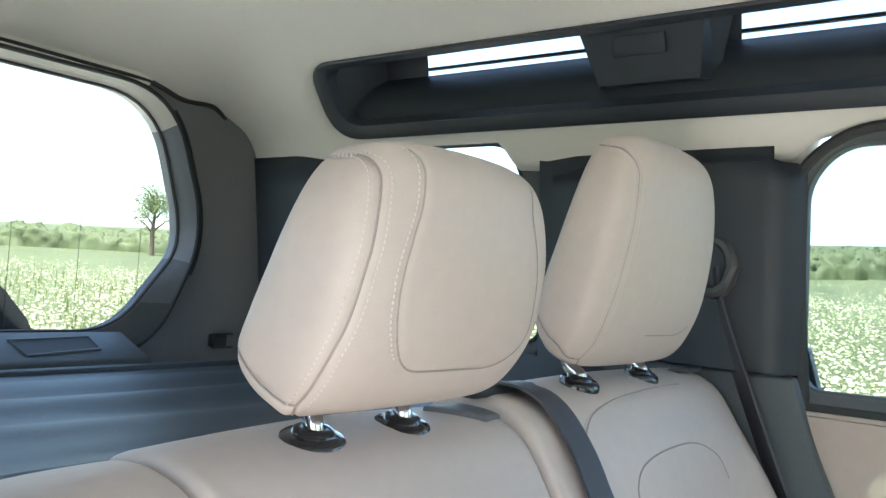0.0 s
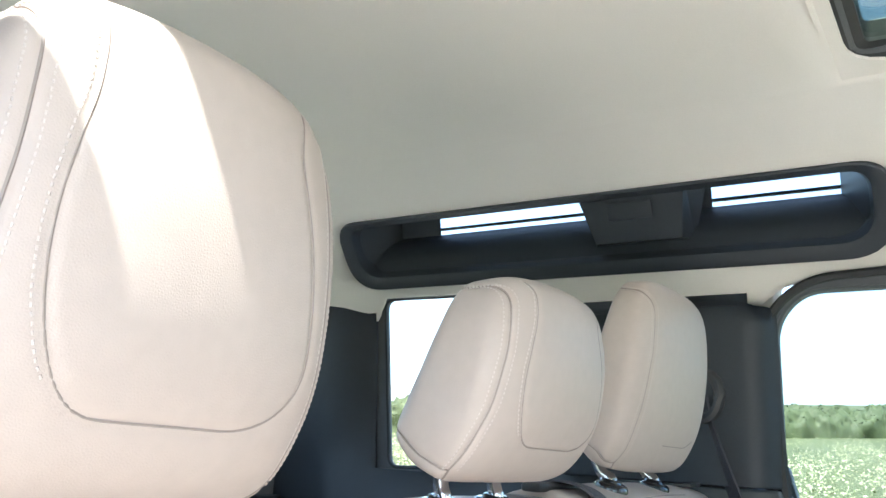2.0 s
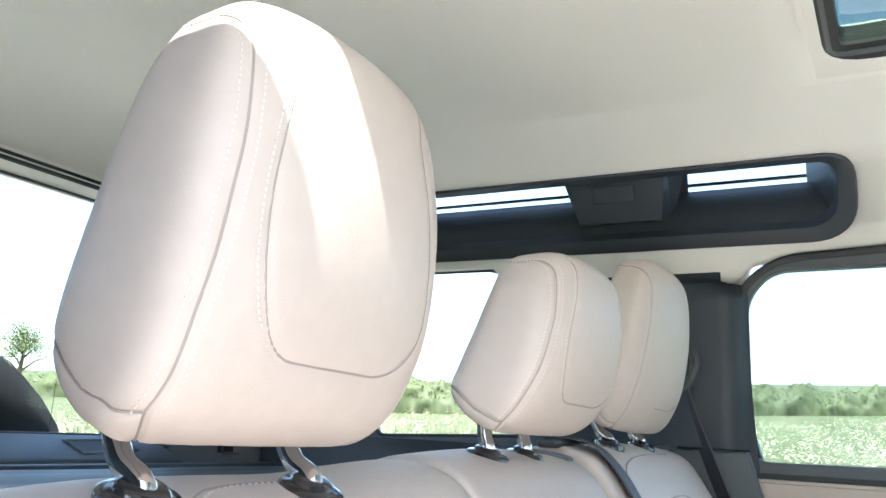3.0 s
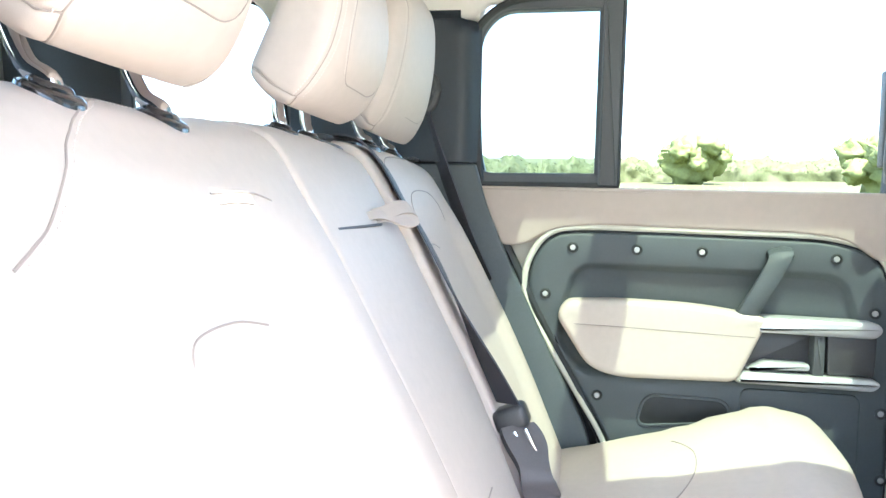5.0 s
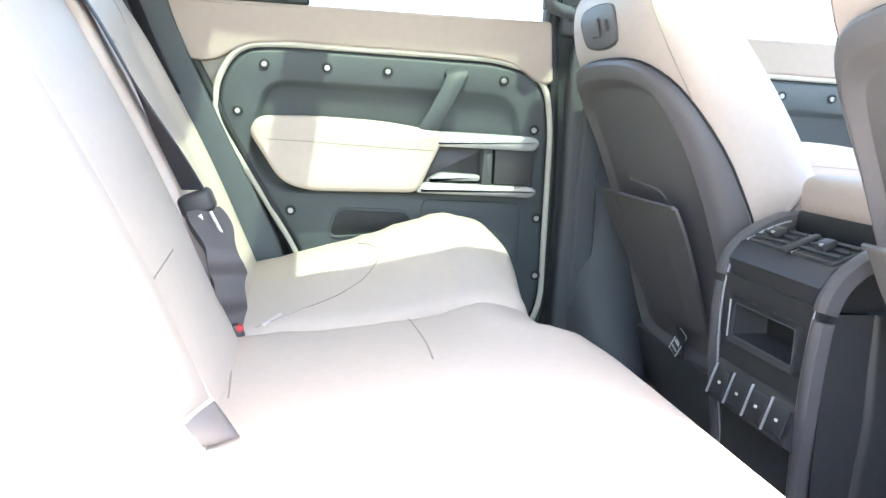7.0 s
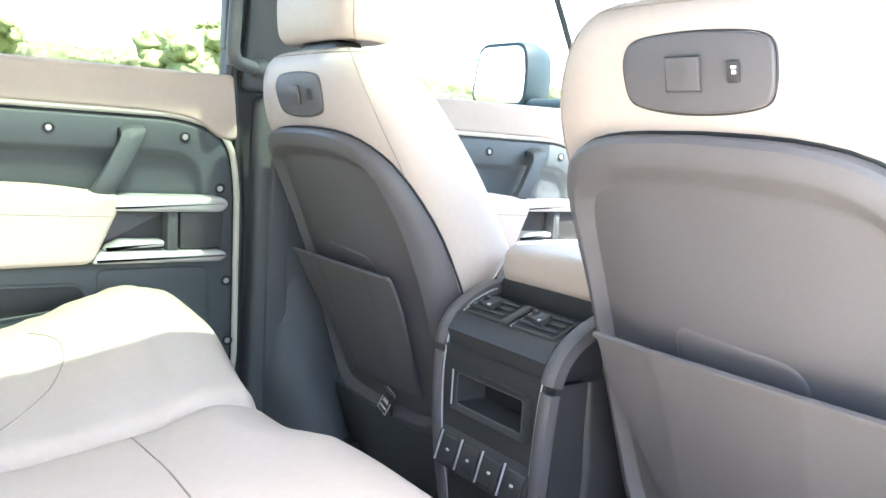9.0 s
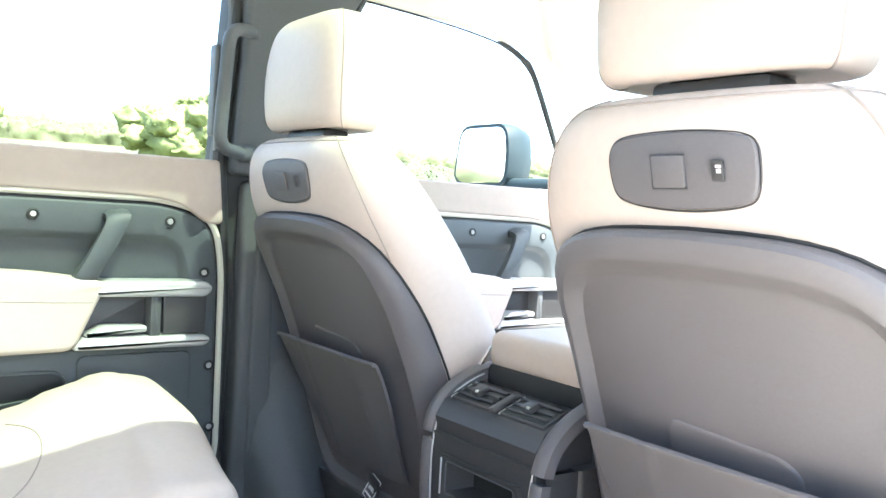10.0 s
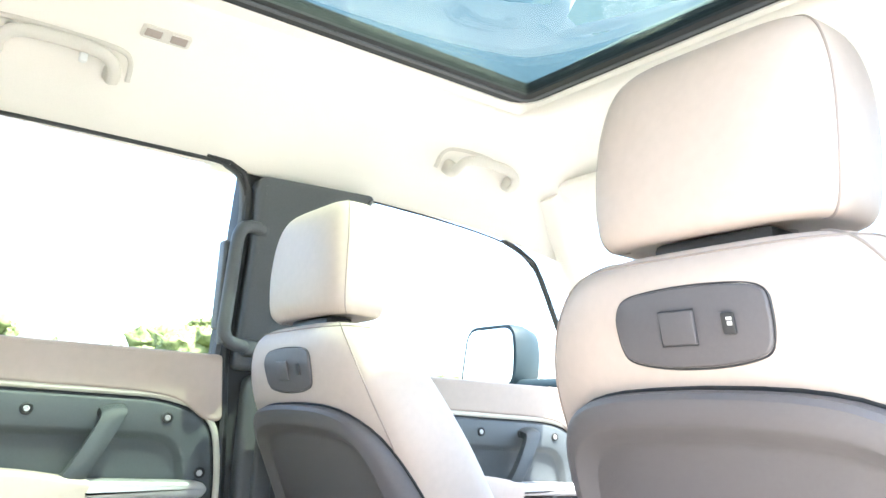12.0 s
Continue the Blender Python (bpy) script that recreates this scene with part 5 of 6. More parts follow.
    for z, w, y in ((0.66, 0.19, 1.115), (0.70, 0.212, 1.098), (0.76, 0.222, 1.082), (0.80, 0.226, 1.072)):
        rings.append([(cx - w, y + 0.16, z), (cx - w, y + 0.03, z), (cx - w * 0.86, y + 0.002, z), (cx, y - 0.012, z), (cx + w * 0.86, y + 0.002, z), (cx + w, y + 0.03, z), (cx + w, y + 0.16, z)])
    part("lower_cover", loft(rings), DARK, seat, "dark plastic lower cover")
    # control panel high on the back
    o = glide([Vector(p) for p in [(0.0, 0.0345), (0.046, 0.0325), (0.070, 0.0280), (0.0790, 0.0170), (0.0800, -0.004), (0.0760, -0.022), (0.064, -0.0295), (0.034, -0.0345), (0.0, -0.0360), (-0.034, -0.0345), (-0.064, -0.0295), (-0.0760, -0.022), (-0.0800, -0.004), (-0.0790, 0.0170), (-0.070, 0.0280), (-0.046, 0.0325)]], 3, True)

    def pput(u, v, d):
        return rear(u, 1.366 + v * 0.985, d)
    panel = part("control_panel", prism(o, pput, -0.004, 0.0045, 0.0025, 3), SHELL, seat, "grey oval switch panel with a square cap")
    part("panel_rim", tube([pput(p.x, p.y, 0.001) for p in offset(o, -0.0012)], 0.0012, 5, True), DARKER, panel)
    part("cap_edge", tube([pput(u, v, 0.0047) for u, v in [(-0.029, 0.0135), (0.009, 0.0135), (0.009, -0.0175), (-0.029, -0.0175)]], 0.0005, 5, True), DARKER, panel)
    part("square_cap", prism(rounded([(-0.028, 0.0125), (0.008, 0.0125), (0.008, -0.0165), (-0.028, -0.0165)], 0.002), pput, 0.003, 0.0062, 0.001), SHELL, panel)
    part("socket", prism(rounded([(0.036, 0.008), (0.048, 0.008), (0.048, -0.010), (0.036, -0.010)], 0.002), pput, 0.003, 0.0055, 0.0008), DARKER, panel, "black socket with a white mark")
    part("mark", join(prism([(0.041, 0.004), (0.0465, 0.004), (0.0465, 0.0015), (0.041, 0.0015)], pput, 0.005, 0.0058, 0.0002, 1), prism([(0.0415, 0.0005), (0.046, 0.0005), (0.046, -0.003), (0.0415, -0.003)], pput, 0.005, 0.0058, 0.0002, 1)), WHITE, panel)
    # side seam of the leather
    for sgn in (1, -1):
        a0 = math.pi + 0.62 if sgn > 0 else -0.62
        part("seam", tube([outwards(place, a0, v, 0.0003) for v in split(4.0, 10.2, 40)], 0.0013, 5), LEATHER2, body)
    part("top_seam", tube([outwards(place, a, 9.6, 0.0003) for a in split(math.pi, 2 * math.pi, 30)], 0.0012, 5), LEATHER2, body)
    # head restraint
    hz = 1.452
    table = [(hz + 0.004, 0.10, 0.965, 0.905), (hz, 0.116, 0.974, 0.892), (hz + 0.006, 0.127, 0.980, 0.880), (hz + 0.025, 0.133, 0.984, 0.872), (hz + 0.075, 0.135, 0.985, 0.869),
             (hz + 0.125, 0.131, 0.982, 0.872), (hz + 0.162, 0.120, 0.974, 0.879), (hz + 0.182, 0.104, 0.965, 0.890), (hz + 0.192, 0.08, 0.955, 0.905), (hz + 0.195, 0.04, 0.945, 0.92)]
    hp, ht = pad_surface(cx, table, 4.2)
    head = part("headrest", pad(hp, ht, 56, 34), LEATHER, seat, "beige leather head restraint")
    for sgn in (1, -1):
        a0 = math.pi + 0.36 if sgn > 0 else -0.36
        part("seam", tube([outwards(hp, a0, v, 0.0002) for v in split(0.5, 8.4, 40)], 0.0012, 5), LEATHER2, head)
    for sgn in (-1, 1):
        part("post", tube([(cx + sgn * 0.055, 0.94, 1.425), (cx + sgn * 0.055, 0.945, 1.47)], 0.007, 10), CHROME, head, "chrome post")
    part("neck_collar", box((cx, 0.925, 1.441), (0.13, 0.050, 0.026), 0.008), DARKER, seat, "black collar under the head restraint")
    # cushion and base
    part("cushion", box((cx, 1.50, 0.93), (0.50, 0.50, 0.15), 0.06, 5), LEATHER, seat)
    part("seat_base", box((cx, 1.42, 0.77), (0.42, 0.48, 0.20), 0.03, 3), DARKER, seat)
    for u in (-0.17, 0.17):
        part("runner", box((cx + u, 1.33, 0.655), (0.05, 0.62, 0.05), 0.01), DARKER, seat)
    return seat


near_seat = front_seat(0.39)
far_seat = copy_thing(near_seat, pose(-0.395, 1.1, 0.604))
for ob in far_seat.children_recursive:
    if ob.name.startswith("mark"):
        bpy.data.objects.remove(ob)
near_seat["label"] = "beige leather front seat with grey back shell beside the open door"
far_seat["label"] = "beige leather front seat with dark back shell beside closed door"

tag = thing("anchor_tag", (-0.362, 1.06, 0.79), "small dark tag with white child seat symbol on the seat base", "tag")
part("plate", box((-0.362, 1.058, 0.812), (0.036, 0.006, 0.050), 0.003, turn=(14, 22, 0)), DARKER, tag)
part("border", tube([(-0.362 + u * 0.93 + v * 0.37, 1.054 + 0.25 * v, 0.812 + v * 0.93 - u * 0.37) for u, v in [(-0.014, -0.021), (0.014, -0.021), (0.014, 0.021), (-0.014, 0.021)]], 0.0012, 5, True), WHITE, tag)
part("symbol", ([(-0.362 + u * 0.93 + v * 0.37, 1.0535 + 0.25 * v, 0.812 + v * 0.93 - u * 0.37) for u, v in [(-0.010, -0.004), (0.010, -0.004), (0.004, 0.006), (0.002, 0.016), (-0.004, 0.016)]], [(0, 1, 2, 3, 4)]), WHITE, tag)
part("print_bar", box((-0.367, 1.0505, 0.800), (0.020, 0.002, 0.003), 0.0, turn=(14, 22, 0)), WHITE, tag)

# ---------- centre console ----------
con = thing("centre_console", (0.0, 1.1, 0.62), "dark centre console with rear air vents, open slot and charging ports", "console")
rings = []
for y, w in ((1.050, 0.122), (1.054, 0.126), (1.06, 0.128), (1.5, 0.128), (1.9, 0.125)):
    rings.append([(-w, y, 0.66), (-w - 0.004, y + 0.01, 0.85), (-w, y + 0.005, 0.985), (w, y + 0.005, 0.985), (w + 0.004, y + 0.01, 0.85), (w, y, 0.66)])
part("body", loft(rings), DARKER, con)
for s in (-1, 1):
    cheek = glide([(s * 0.122, 1.30, 1.075), (s * 0.122, 1.12, 1.07), (s * 0.122, 1.055, 1.055), (s * 0.121, 1.012, 1.025), (s * 0.119, 0.995, 0.985), (s * 0.116, 0.990, 0.92), (s * 0.110, 0.992, 0.84), (s * 0.100, 1.0, 0.76), (s * 0.092, 1.01, 0.67)], 6)
    part("cheek_cap", ribbon(cheek[:25], (0.012, 0.0, 0.0), 0.009), SHELL, con, "grey rounded end cap")
    part("cheek_column", ribbon([p + Vector((0, 0.0015, -0.0015)) for p in cheek[25:]], (0.0105, 0.0, 0.0), 0.008), SHELL, con, "grey edge trim")
    part("side_skirt", loft([[(s * 0.124, y, z) for y, z in ((0.998 + 0.03 * d, 0.985), (1.0 + 0.03 * d, 0.90), (1.0 + 0.03 * d, 0.80), (1.01 + 0.03 * d, 0.66))] for d in (0, 0.5, 1, 2)], caps=False, closed=False), DARKER, con)
    part("bright_edge", tube([p + Vector((-s * 0.0125, -0.004, 0)) for p in cheek[8:]], 0.0014, 5), SILVER, con)
top_block = loft([[(x, 0.998, 0.985), (x, 0.992, 1.012), (x, 1.008, 1.036), (x, 1.06, 1.056), (x, 1.10, 1.052), (x, 1.10, 0.98)] for x in (-0.108, -0.036, 0.036, 0.108)])
part("vent_block", top_block, DARKER, con)
tilt = math.degrees(math.atan2(0.020, 0.052))
for cx in (-0.052, 0.056):
    vent = part("vent", box((cx, 1.034, 1.0475), (0.088, 0.050, 0.006), 0.003, turn=(tilt, 0, 0)), DARKER, con, "adjustable air vent")
    part("opening", box((cx, 1.034, 1.0495), (0.080, 0.042, 0.004), 0.001, turn=(tilt, 0, 0)), RUBBER, vent)
    for k in range(3):
        d = -0.0135 + 0.0135 * k
        part("slat", box((cx, 1.034 + d, 1.0535 + d * 0.38), (0.080, 0.0045, 0.0035), 0.001, turn=(tilt + 25, 0, 0)), DARKER, vent)
    part("tab", box((cx, 1.028, 1.057), (0.020, 0.022, 0.011), 0.003, turn=(tilt, 0, 0)), DARKER, vent)
    part("tab_mark", box((cx + 0.006, 1.018, 1.0585), (0.0045, 0.004, 0.003), 0.0), SILVER, vent)
    part("rim", tube([(cx + a, 1.034 + b, 1.0495 + b * 0.385) for a, b in [(-0.043, -0.024), (-0.043, 0.024)]], 0.0014, 5), SILVER, vent)
part("bridge", box((0.002, 1.030, 1.051), (0.013, 0.054, 0.008), 0.003, 3, turn=(tilt, 0, 0)), DARKER, con)
# silver line stands in for the highlight on the slot's left edge
part("slot_highlight", tube([(-0.0795, 0.986, 0.903), (-0.0795, 0.986, 0.956)], 0.0013, 6), SILVER, con)
face = rounded([(-0.112, 0.866), (0.114, 0.866), (0.114, 0.990), (-0.112, 0.990)], 0.008)
hole = rounded([(-0.070, 0.908), (0.072, 0.908), (0.072, 0.951), (-0.070, 0.951)], 0.004)
con_put = lambda u, v, d: (u, 0.998 - d, v)
part("face_plate", band(face, hole, con_put, -0.01, 0.008, 0.004), DARKER, con)
well = [[con_put(p.x * f, 0.9295 + (p.y - 0.9295) * f, d) for p in hole] for f, d in ((1.0, 0.006), (0.985, -0.004), (0.94, -0.036), (0.90, -0.040))]
part("slot_well", loft(well, caps=False), DARKER, con)
part("slot_back", box((0.001, 1.0385, 0.9295), (0.140, 0.003, 0.044), 0.0), RUBBER, con)
part("slot_frame", band(rounded([(-0.084, 0.897), (0.086, 0.897), (0.086, 0.962), (-0.084, 0.962)], 0.006), offset(hole, -0.001), con_put, 0.0, 0.0125, 0.008), DARKER, con)
part("lower_front", box((0.0, 1.022, 0.745), (0.19, 0.05, 0.17), 0.008), DARKER, con)
part("slot_lip", tube([con_put(p.x, p.y, 0.0085) for p in offset(hole, -0.002)], 0.0012, 5, True), DARK, con)
part("port_shelf", loft([[(x, 0.986, 0.858), (x, 0.996, 0.872), (x, 1.01, 0.872), (x, 1.01, 0.79), (x, 0.972, 0.812)] for x in (-0.10, 0.104)]), DARKER, con)
for k in range(4):
    x = -0.066 + 0.0485 * k
    part("port", box((x, 0.9765, 0.838), (0.036, 0.003, 0.036), 0.001, turn=(-17, 0, 0)), DARKER, con, "black charging port cover")
    part("port_mark", box((x, 0.9745, 0.838), (0.0065, 0.002, 0.004), 0.001, turn=(-17, 0, 0)), WHITE, con)
    part("divider", box((x - 0.0243, 0.9765, 0.838), (0.0014, 0.004, 0.046), 0.0005, turn=(-17, 0, 0)), SILVER, con)
part("armrest_lid", box((0.0, 1.30, 1.105), (0.235, 0.42, 0.062), 0.022, 5), LEATHER, con, "beige leather armrest lid")
part("lid_well", box((0.0, 1.29, 1.055), (0.225, 0.40, 0.06), 0.01), RUBBER, con)
for s in (-1, 1):
    part("lid_strip", tube([(s * 0.125, 1.075, 1.058), (s * 0.125, 1.105, 1.10), (s * 0.124, 1.14, 1.118)], 0.004, 6), CHROME, con)

# ---------- fittings ----------
def grab_handle(y0, y1, label, hook):
    """A roof handle: a flat bow on two feet over a shallow dish."""
    ob = thing("grab_handle", (-0.60, (y0 + y1) / 2, 1.85), label, "grab handle", "roof grab handles")
    bow = glide([(-0.596, y0, 1.834), (-0.574, y0, 1.826), (-0.557, y0 + 0.002, 1.834), (-0.549, y0 + 0.014, 1.848), (-0.545, y0 + 0.040, 1.856), (-0.544, (y0 + y1) / 2, 1.858),
                 (-0.545, y1 - 0.040, 1.856), (-0.549, y1 - 0.014, 1.848), (-0.557, y1 - 0.002, 1.834), (-0.574, y1, 1.826), (-0.596, y1, 1.834)], 6)
    part("grip", tube(bow, 0.0112, 12, flat=0.75), HANDLE, ob, "pale plastic grip")
    for y in (y0, y1):
        part("foot", box((-0.590, y, 1.842), (0.050, 0.026, 0.034), 0.010, 3, (0, 35, 0)), HANDLE, ob)
    dish = [(-0.618, y0 - 0.035, 1.835), (-0.618, y1 + 0.035, 1.835)]
    part("dish_rim", tube(glide([(-0.600, y0 - 0.03, 1.838), (-0.578, y0 - 0.026, 1.868), (-0.566, y0, 1.879), (-0.564, (y0 + y1) / 2, 1.882), (-0.566, y1, 1.879), (-0.578, y1 + 0.026, 1.868), (-0.600, y1 + 0.03, 1.838)], 6), 0.005, 8), HANDLE, ob)
    if hook:
        part("coat_hook", box((-0.553, y1 - 0.055, 1.842), (0.014, 0.013, 0.020), 0.004), WHITE, ob)
    return ob


grab_handle(0.400, 0.582, "pale plastic roof grab handle above the rear door", True)
grab_handle(1.315, 1.485, "pale plastic roof grab handle above the front door", False)
cover = thing("lamp_cover", (-0.555, 0.655, 1.89), "small pale roof fitting with two square openings", "roof fitting")
def roof_put(u, v, d):
    """On the sloping roof lining over the rear door."""
    return (-0.523 + 0.91 * v - 0.41 * d * -1, 0.648 + u, 1.9095 + 0.41 * v - 0.91 * d)


part("plate", prism(rounded([(-0.043, -0.015), (0.043, -0.015), (0.043, 0.015), (-0.043, 0.015)], 0.008), roof_put, -0.002, 0.004, 0.002), HANDLE, cover)
for dy in (-0.022, 0.022):
    part("opening", prism(rounded([(dy - 0.014, -0.009), (dy + 0.014, -0.009), (dy + 0.014, 0.009), (dy - 0.014, 0.009)], 0.003), roof_put, 0.003, 0.0045, 0.0005), LEATHER2, cover)
    part("opening_edge", tube([roof_put(dy + a, b, 0.0045) for a, b in ((-0.015, -0.010), (0.015, -0.010), (0.015, 0.010), (-0.015, 0.010))], 0.0014, 6, True), HANDLE, cover)
visor = single("sun_visor", box((-0.36, 1.70, 1.832), (0.42, 0.17, 0.02), 0.009, 3, (-22, 0, 0)), HEADLINER, (-0.36, 1.70, 1.832), "pale folded-up sun visor under the roof edge", "sun visor")

mir = thing("door_mirror", (-1.10, 1.93, 1.40), "exterior door mirror in a dark housing", "door mirror")
mo = rounded([(-1.265, 1.425), (-1.24, 1.588), (-1.02, 1.588), (-1.0, 1.50), (-1.01, 1.400), (-1.23, 1.398)], [0.05, 0.05, 0.05, 0.05, 0.04, 0.05], 6)
mput = lambda u, v, d: (u, 1.90 + d, v)
cen = Vector((-1.13, 1.495))
part("housing", loft([[mput(*(cen + (p - cen) * f), d) for p in mo] for f, d in ((1.0, -0.004), (1.03, 0.01), (1.02, 0.05), (0.9, 0.10), (0.6, 0.13))]), DARKPAINT, mir)
part("glass", prism(offset(mo, 0.010), mput, -0.002, -0.0065, 0.001, 1), MIRROR, mir, "silvered mirror glass")
part("arm", box((-0.92, 1.94, 1.40), (0.26, 0.07, 0.05), 0.02, 3), DARKPAINT, mir)

# load cover over the boot
def cover_z(x, y):
    f = (y + 0.93) / 0.80
    return 1.334 + 0.034 * f + 0.006 * math.sin(y * 34 + 0.6 * math.sin(x * 3)) * math.sin(max(0, min(1, f)) * math.pi) + 0.003 * noise.noise(Vector((x * 3, y * 18, 1)))


load = thing("load_cover", (0, -0.5, 1.36), "dark blue-grey vinyl load cover pulled over the boot", "load cover")
lc = part("sheet", sheet(lambda x, y: (x, y, cover_z(x, y)), split(-0.63, 0.63, 30), split(-0.832, -0.165, 60)), COVER, load)
thicken(lc, 0.003, -1.0)
part("cassette", tube([(-0.64, -0.135, 1.345), (0.64, -0.135, 1.345)], 0.034, 14), DARK, load)
part("end_bar", box((0, -0.826, 1.338), (1.27, 0.02, 0.016), 0.006), COVER, load)

# ---------- outside ----------
def ground_z(x, y):
    d = math.hypot(x, y)
    return (-0.052 * x - 0.012 * y + 0.04 * max(0.0, 0.6 * y - 0.5 * x)) * min(1.0, d / 3) + 0.05 * noise.noise(Vector((x * 0.3, y * 0.3, 0))) * ease(d, 3, 8)


radii = [0, 1.5, 3, 4.5, 6, 8, 10, 13, 17, 22, 30, 42, 60, 90, 140, 220, 400, 800, 1600, 3000]
verts = [(0, 0, 0)]
faces = []
N = 72
for r in radii[1:]:
    for k in range(N):
        a = 2 * math.pi * k / N
        verts.append((r * math.cos(a), r * math.sin(a), ground_z(r * math.cos(a), r * math.sin(a))))
faces += [(0, 1 + k, 1 + (k + 1) % N) for k in range(N)]
for i in range(len(radii) - 2):
    a, b = 1 + i * N, 1 + (i + 1) * N
    faces += [(a + k, b + k, b + (k + 1) % N, a + (k + 1) % N) for k in range(N)]
# unseen pale strip, added to throw sunlight through the open door
bounce_ground = link("bounce_strip", sheet(lambda x, y: (x, y, ground_z(x, y) + 0.012 + 0.02 * ease(x, -1.5, -0.8)), split(-1.9, 9.0, 24), split(-14, 16, 40)), BOUNCE_GROUND)
tagged(bounce_ground, "unseen pale ground beside the car, added to bounce light in", "track", kind="structure")
ground = link("ground", (verts, faces), GRASS)
tagged(ground, "green meadow running up to a hedge", "ground", kind="structure")

rng = random.Random(7)


def clump(out_v, out_f, c, size, count, leaf):
    """A lumpy mass of foliage with small leaves standing out of its skin."""
    c, seed = Vector(c), rng.uniform(0, 50)

    def skin(d):
        bumps = 0.34 * noise.noise(d * 1.7 + Vector((seed, 0, 0))) + 0.26 * noise.noise(d * 4.1 + Vector((0, seed, 0))) + 0.16 * noise.noise(d * 9.3 + Vector((seed, seed, 0)))
        return c + Vector((d.x, d.y, d.z * 0.85)) * size * (0.88 + bumps)
    n, na, nb = len(out_v), 26, 16
    for b in range(nb + 1):
        t = math.pi * b / nb
        for a in range(na):
            q = 2 * math.pi * a / na
            out_v.append(tuple(skin(Vector((math.sin(t) * math.cos(q), math.sin(t) * math.sin(q), math.cos(t))))))
    out_f += [(n + b * na + a, n + b * na + (a + 1) % na, n + (b + 1) * na + (a + 1) % na, n + (b + 1) * na + a) for b in range(nb) for a in range(na)]
    for _ in range(count):
        d = Vector((rng.gauss(0, 1), rng.gauss(0, 1), abs(rng.gauss(0, 1)) - 0.3)).normalized()
        p = skin(d) + d * leaf * rng.uniform(-0.4, 0.8)
        a = Vector((rng.uniform(-1, 1), rng.uniform(-1, 1), rng.uniform(-0.6, 0.9))).normalized() * leaf * rng.uniform(0.6, 1.3)
        b = a.cross(Vector((rng.uniform(-1, 1), rng.uniform(-1, 1), rng.uniform(-1, 1)))).normalized() * leaf * 0.6
        n = len(out_v)
        out_v += [tuple(p - a), tuple(p + b), tuple(p + a), tuple(p - b)]
        out_f.append((n, n + 1, n + 2, n + 3))


# flowering meadow beside the car
sv, sf, fv, ff = [], [], [], []
for _ in range(8500):
    a = rng.uniform(math.radians(120), math.radians(290))
    r = 2.6 + 22 * rng.random() ** 1.6
    x, y = r * math.cos(a), r * math.sin(a)
    if x > -1.9 and y > -3.2:
        continue
    if noise.noise(Vector((x * 0.22, y * 0.22, 3))) < -0.18:
        continue
    z, h = ground_z(x, y), rng.uniform(0.30, 0.70)
    lean = Vector((rng.uniform(-0.15, 0.15), rng.uniform(-0.15, 0.15), 1)) * h
    n = len(sv)
    w = 0.005 + r * 0.0004
    sv += [(x - w, y, z), (x + w, y, z), (x + lean.x, y + lean.y, z + lean.z)]
    sf.append((n, n + 1, n + 2))
    for _ in range(6):
        n = len(sv)
        q = Vector((x, y, z + h * rng.uniform(0.1, 0.85)))
        e = Vector((rng.uniform(-1, 1), rng.uniform(-1, 1), rng.uniform(0.1, 0.9))) * 0.042
        t = Vector((-e.y, e.x, 0)) * 0.28
        sv += [tuple(q), tuple(q + e * 0.5 + t), tuple(q + e), tuple(q + e * 0.5 - t)]
        sf.append((n, n + 1, n + 2, n + 3))
    for _ in range(rng.choice((7, 8, 9, 11))):
        c = Vector((x, y, z)) + lean * rng.uniform(0.75, 1.0) + Vector((rng.uniform(-0.22, 0.22), rng.uniform(-0.22, 0.22), rng.uniform(-0.14, 0.06)))
        rad = rng.uniform(0.010, 0.026)
        tx, ty = rng.uniform(-0.4, 0.4), rng.uniform(-0.4, 0.4)
        n = len(fv)
        k = 6
        fv.append(tuple(c + Vector((0, 0, 0.014))))
        for j in range(k):
            aa, rr = 2 * math.pi * j / k, rad * rng.uniform(0.7, 1.2)
            fv.append((c.x + rr * math.cos(aa), c.y + rr * math.sin(aa), c.z + tx * rr * math.cos(aa) + ty * rr * math.sin(aa)))
        ff += [(n, n + 1 + j, n + 1 + (j + 1) % k) for j in range(k)]
stems = link("meadow_stems", (sv, sf), STEM, smooth=False)
tagged(stems, "tall green stems and leaves of the meadow", "grass", kind="stuff")
heads = link("meadow_flowers", (fv, ff), FLOWER, smooth=False)
tagged(heads, "cream flower heads of cow parsley across the meadow", "flowers", kind="stuff")

# hedge far off, broken in outline
def hedge_at(k, v):
    """k runs along the hedge, v from its near foot over the top to the far foot."""
    a = math.radians(95 + 200 * k)
    r = 52 + 14 * math.sin(a * 3.1)
    top = 1.35 + 0.45 * noise.noise(Vector((a * 9, 0.5, 0))) + 0.35 * noise.noise(Vector((a * 40, 1.5, 0))) + 0.22 * noise.noise(Vector((a * 110, 4.5, 0)))
    x, y = math.cos(a), math.sin(a)
    p = Vector((x, y, 0)) * (r - 1.3 * math.cos(v * math.pi))
    p.z = ground_z(p.x, p.y) - 0.05 + top * math.sin(v * math.pi) ** 0.6
    rough = noise.noise(p * 1.1) * 0.30 + noise.noise(p * 2.7) * 0.24 + noise.noise(p * 6.1) * 0.16
    return p + Vector((x * -math.cos(v * math.pi), y * -math.cos(v * math.pi), math.sin(v * math.pi))) * rough


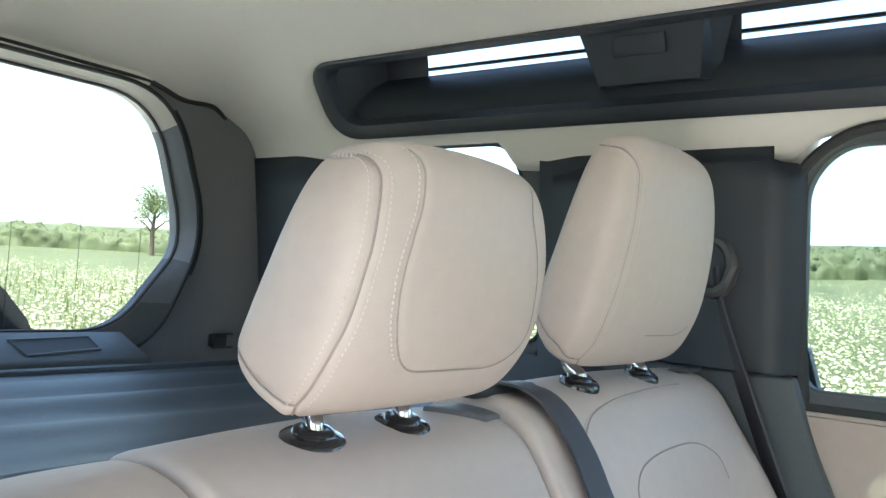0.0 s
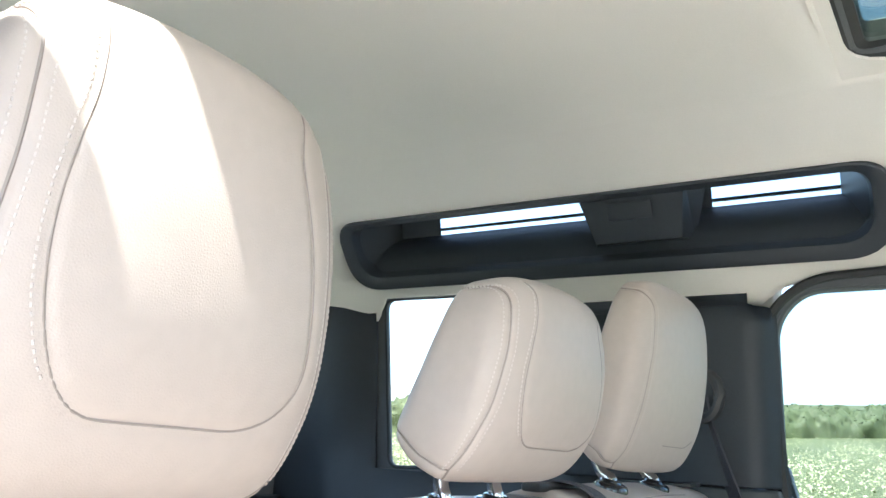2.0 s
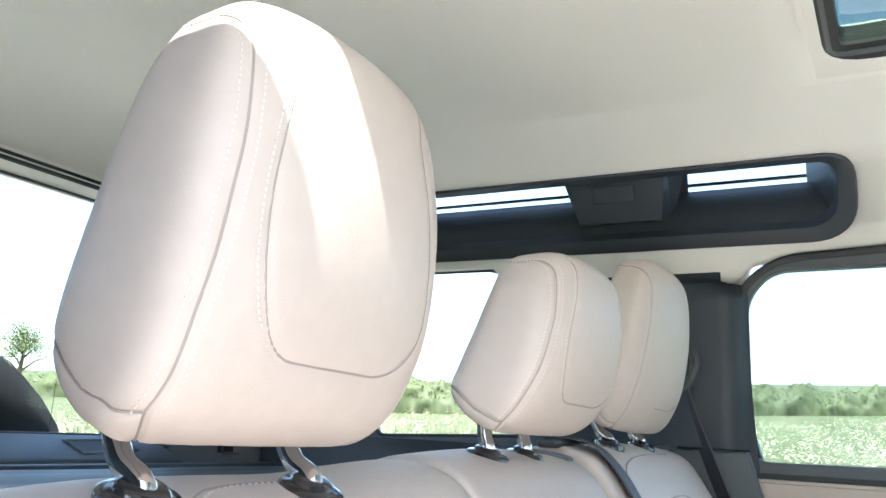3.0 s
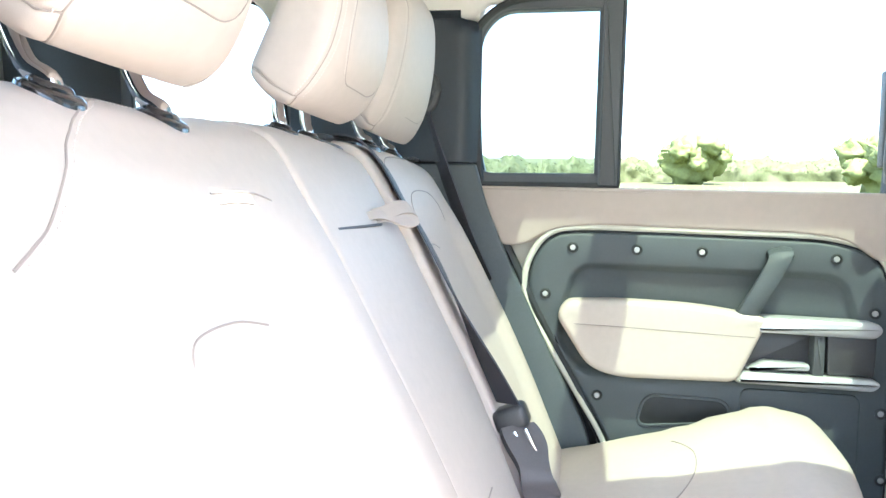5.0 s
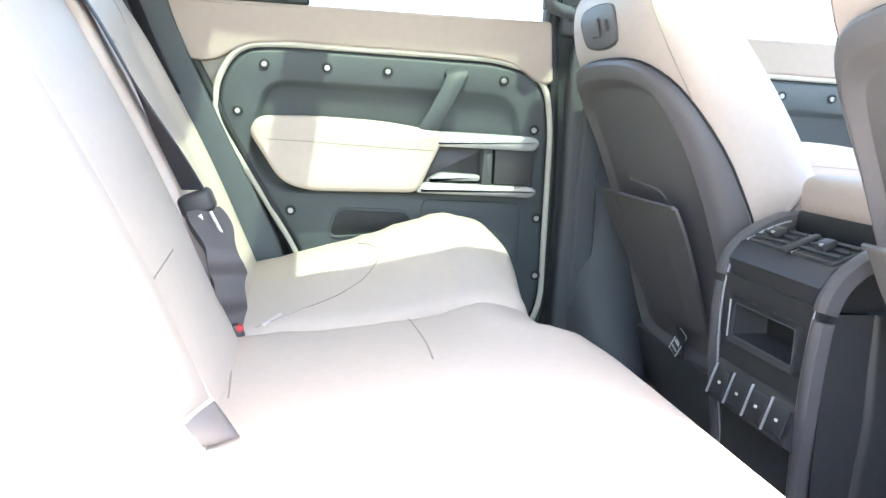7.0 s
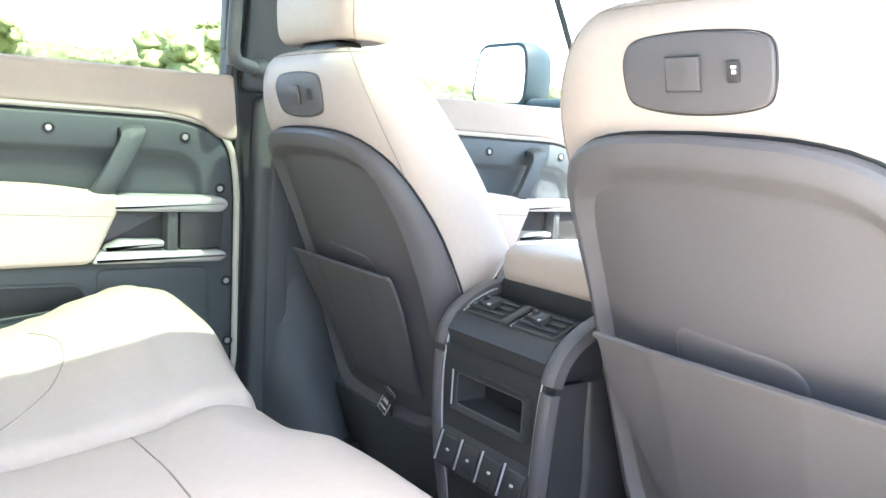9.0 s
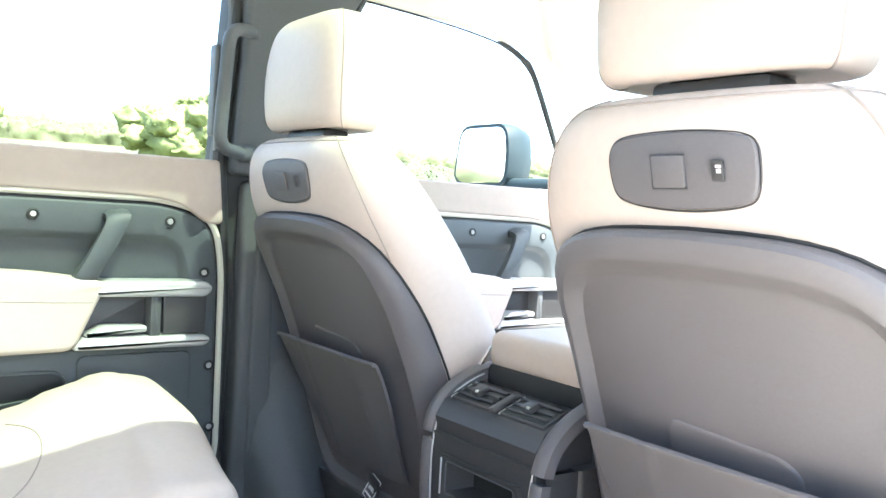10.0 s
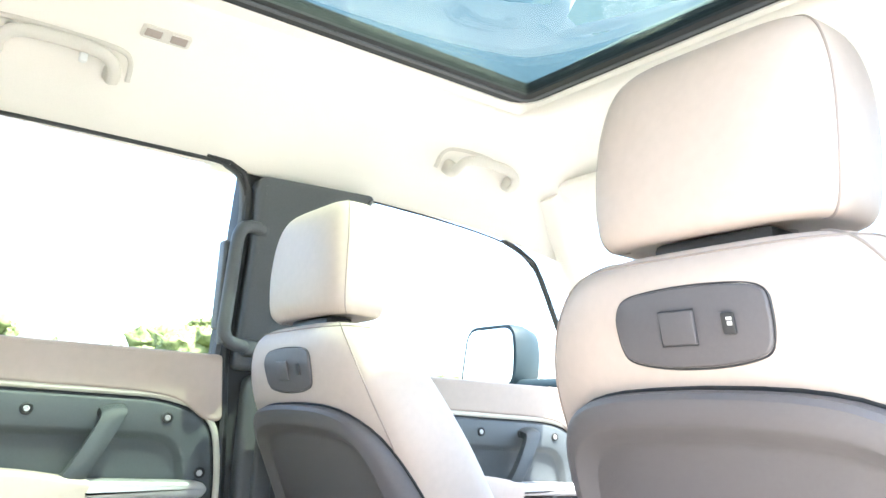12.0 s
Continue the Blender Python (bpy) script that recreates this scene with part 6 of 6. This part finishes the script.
hv, hf = sheet(hedge_at, split(0, 1, 1100), split(0.0, 0.75, 20))
hv, hf = list(hv), list(hf)
for _ in range(14000):
    p = hedge_at(rng.random(), rng.uniform(0.08, 0.62))
    a = Vector((rng.uniform(-1, 1), rng.uniform(-1, 1), rng.uniform(-0.6, 0.9))).normalized() * rng.uniform(0.04, 0.09)
    b = a.cross(Vector((rng.uniform(-1, 1), rng.uniform(-1, 1), rng.uniform(-1, 1)))).normalized() * 0.035
    n = len(hv)
    hv += [tuple(p - a), tuple(p + b), tuple(p + a), tuple(p - b)]
    hf.append((n, n + 1, n + 2, n + 3))
hedge = link("hedge", (hv, hf), LEAF, angle=85)
tagged(hedge, "green hedge along the far side of the field", "hedge", kind="stuff")


# scrub on the hillside beyond the field
def scrub_at(a, r):
    edge = ease(r, 27, 31) * (1 - ease(a, 158, 163)) * ease(a, 92, 96)
    x, y = r * math.cos(math.radians(a)), r * math.sin(math.radians(a))
    p = Vector((x, y, 0))
    bumps = 0.30 * noise.noise(p * 0.35) + 0.24 * noise.noise(p * 0.9) + 0.20 * noise.noise(p * 2.3)
    return Vector((x, y, ground_z(x, y) - 0.08 + edge * (0.55 + bumps)))


sv, sf = sheet(scrub_at, split(91, 164, 260), split(26, 56, 90))
sv, sf = list(sv), list(sf)
for _ in range(9000):
    p = scrub_at(rng.uniform(95, 159), 29 + 25 * rng.random())
    a = Vector((rng.uniform(-1, 1), rng.uniform(-1, 1), rng.uniform(-0.2, 1.2))).normalized() * rng.uniform(0.04, 0.10)
    b = a.cross(Vector((rng.uniform(-1, 1), rng.uniform(-1, 1), rng.uniform(-1, 1)))).normalized() * 0.04
    n = len(sv)
    sv += [tuple(p - a), tuple(p + b), tuple(p + a), tuple(p - b)]
    sf.append((n, n + 1, n + 2, n + 3))
scrub = link("hillside_scrub", (sv, sf), LEAF, angle=85)
tagged(scrub, "low green scrub covering the far hillside", "scrub", kind="stuff")


def tree(x, y, h, spread, leaves, label, airy=False, leaf=BUSHLEAF):
    z = ground_z(x, y)
    ob = thing("tree", (x, y, z), label, "tree")
    limbs = [tube([(x, y, z - 0.1), (x + 0.05 * h * 0.3, y, z + h * 0.3), (x, y + 0.02 * h, z + h * 0.8)], [0.035 * h, 0.028 * h, 0.008 * h], 8)]
    tips = []
    for k in range(9):
        a = k * 2.4
        b = Vector((x, y, z + h * (0.28 + 0.05 * k)))
        t = b + Vector((math.cos(a) * spread * 0.7, math.sin(a) * spread * 0.7, h * 0.2))
        limbs.append(tube([b, b.lerp(t, 0.5) + Vector((0, 0, 0.03 * h)), t], [0.014 * h, 0.009 * h, 0.004 * h], 5))
        tips += [t, b.lerp(t, 0.6) + Vector((0, 0, h * 0.1))]
    part("trunk", join(*limbs), BARK, ob)
    cv, cf = [], []
    if airy:
        for t in tips + [b.lerp(t, 0.5) for b in [Vector((x, y, z + h * 0.7))] for t in tips]:
            for _ in range(leaves):
                p = t + Vector((rng.gauss(0, 0.17), rng.gauss(0, 0.17), rng.gauss(0, 0.13))) * spread
                a = Vector((rng.uniform(-1, 1), rng.uniform(-1, 1), rng.uniform(-0.6, 0.9))).normalized() * rng.uniform(0.03, 0.06)
                e = a.cross(Vector((rng.uniform(-1, 1), rng.uniform(-1, 1), rng.uniform(-1, 1)))).normalized() * 0.03
                n = len(cv)
                cv += [tuple(p - a), tuple(p + e), tuple(p + a), tuple(p - e)]
                cf.append((n, n + 1, n + 2, n + 3))
    else:
        clump(cv, cf, (x, y, z + h * 0.58), max(0.80 * spread, 0.40 * h), leaves * 5, 0.02 + 0.002 * h)
        for t in tips + [Vector((x, y, z + h * 0.85)), Vector((x, y, z + h * 0.65))]:
            clump(cv, cf, t, spread * rng.uniform(0.22, 0.36), leaves, 0.02 + 0.002 * h)
    part("crown", (cv, cf), leaf, ob, "leafy crown with gaps", angle=85)
    return ob


tree(-27.2, -40, 4.2, 1.7, 130, "open-crowned young tree in the hedge", True)
tree(-20.0, 7.4, 1.9, 1.35, 190, "round green bush at the field edge")
tree(-24.2, 9.9, 2.7, 1.0, 50, "slim green tree at the field edge")
tree(-47, 6.0, 2.2, 2.2, 120, "broad green tree standing in the hedge")
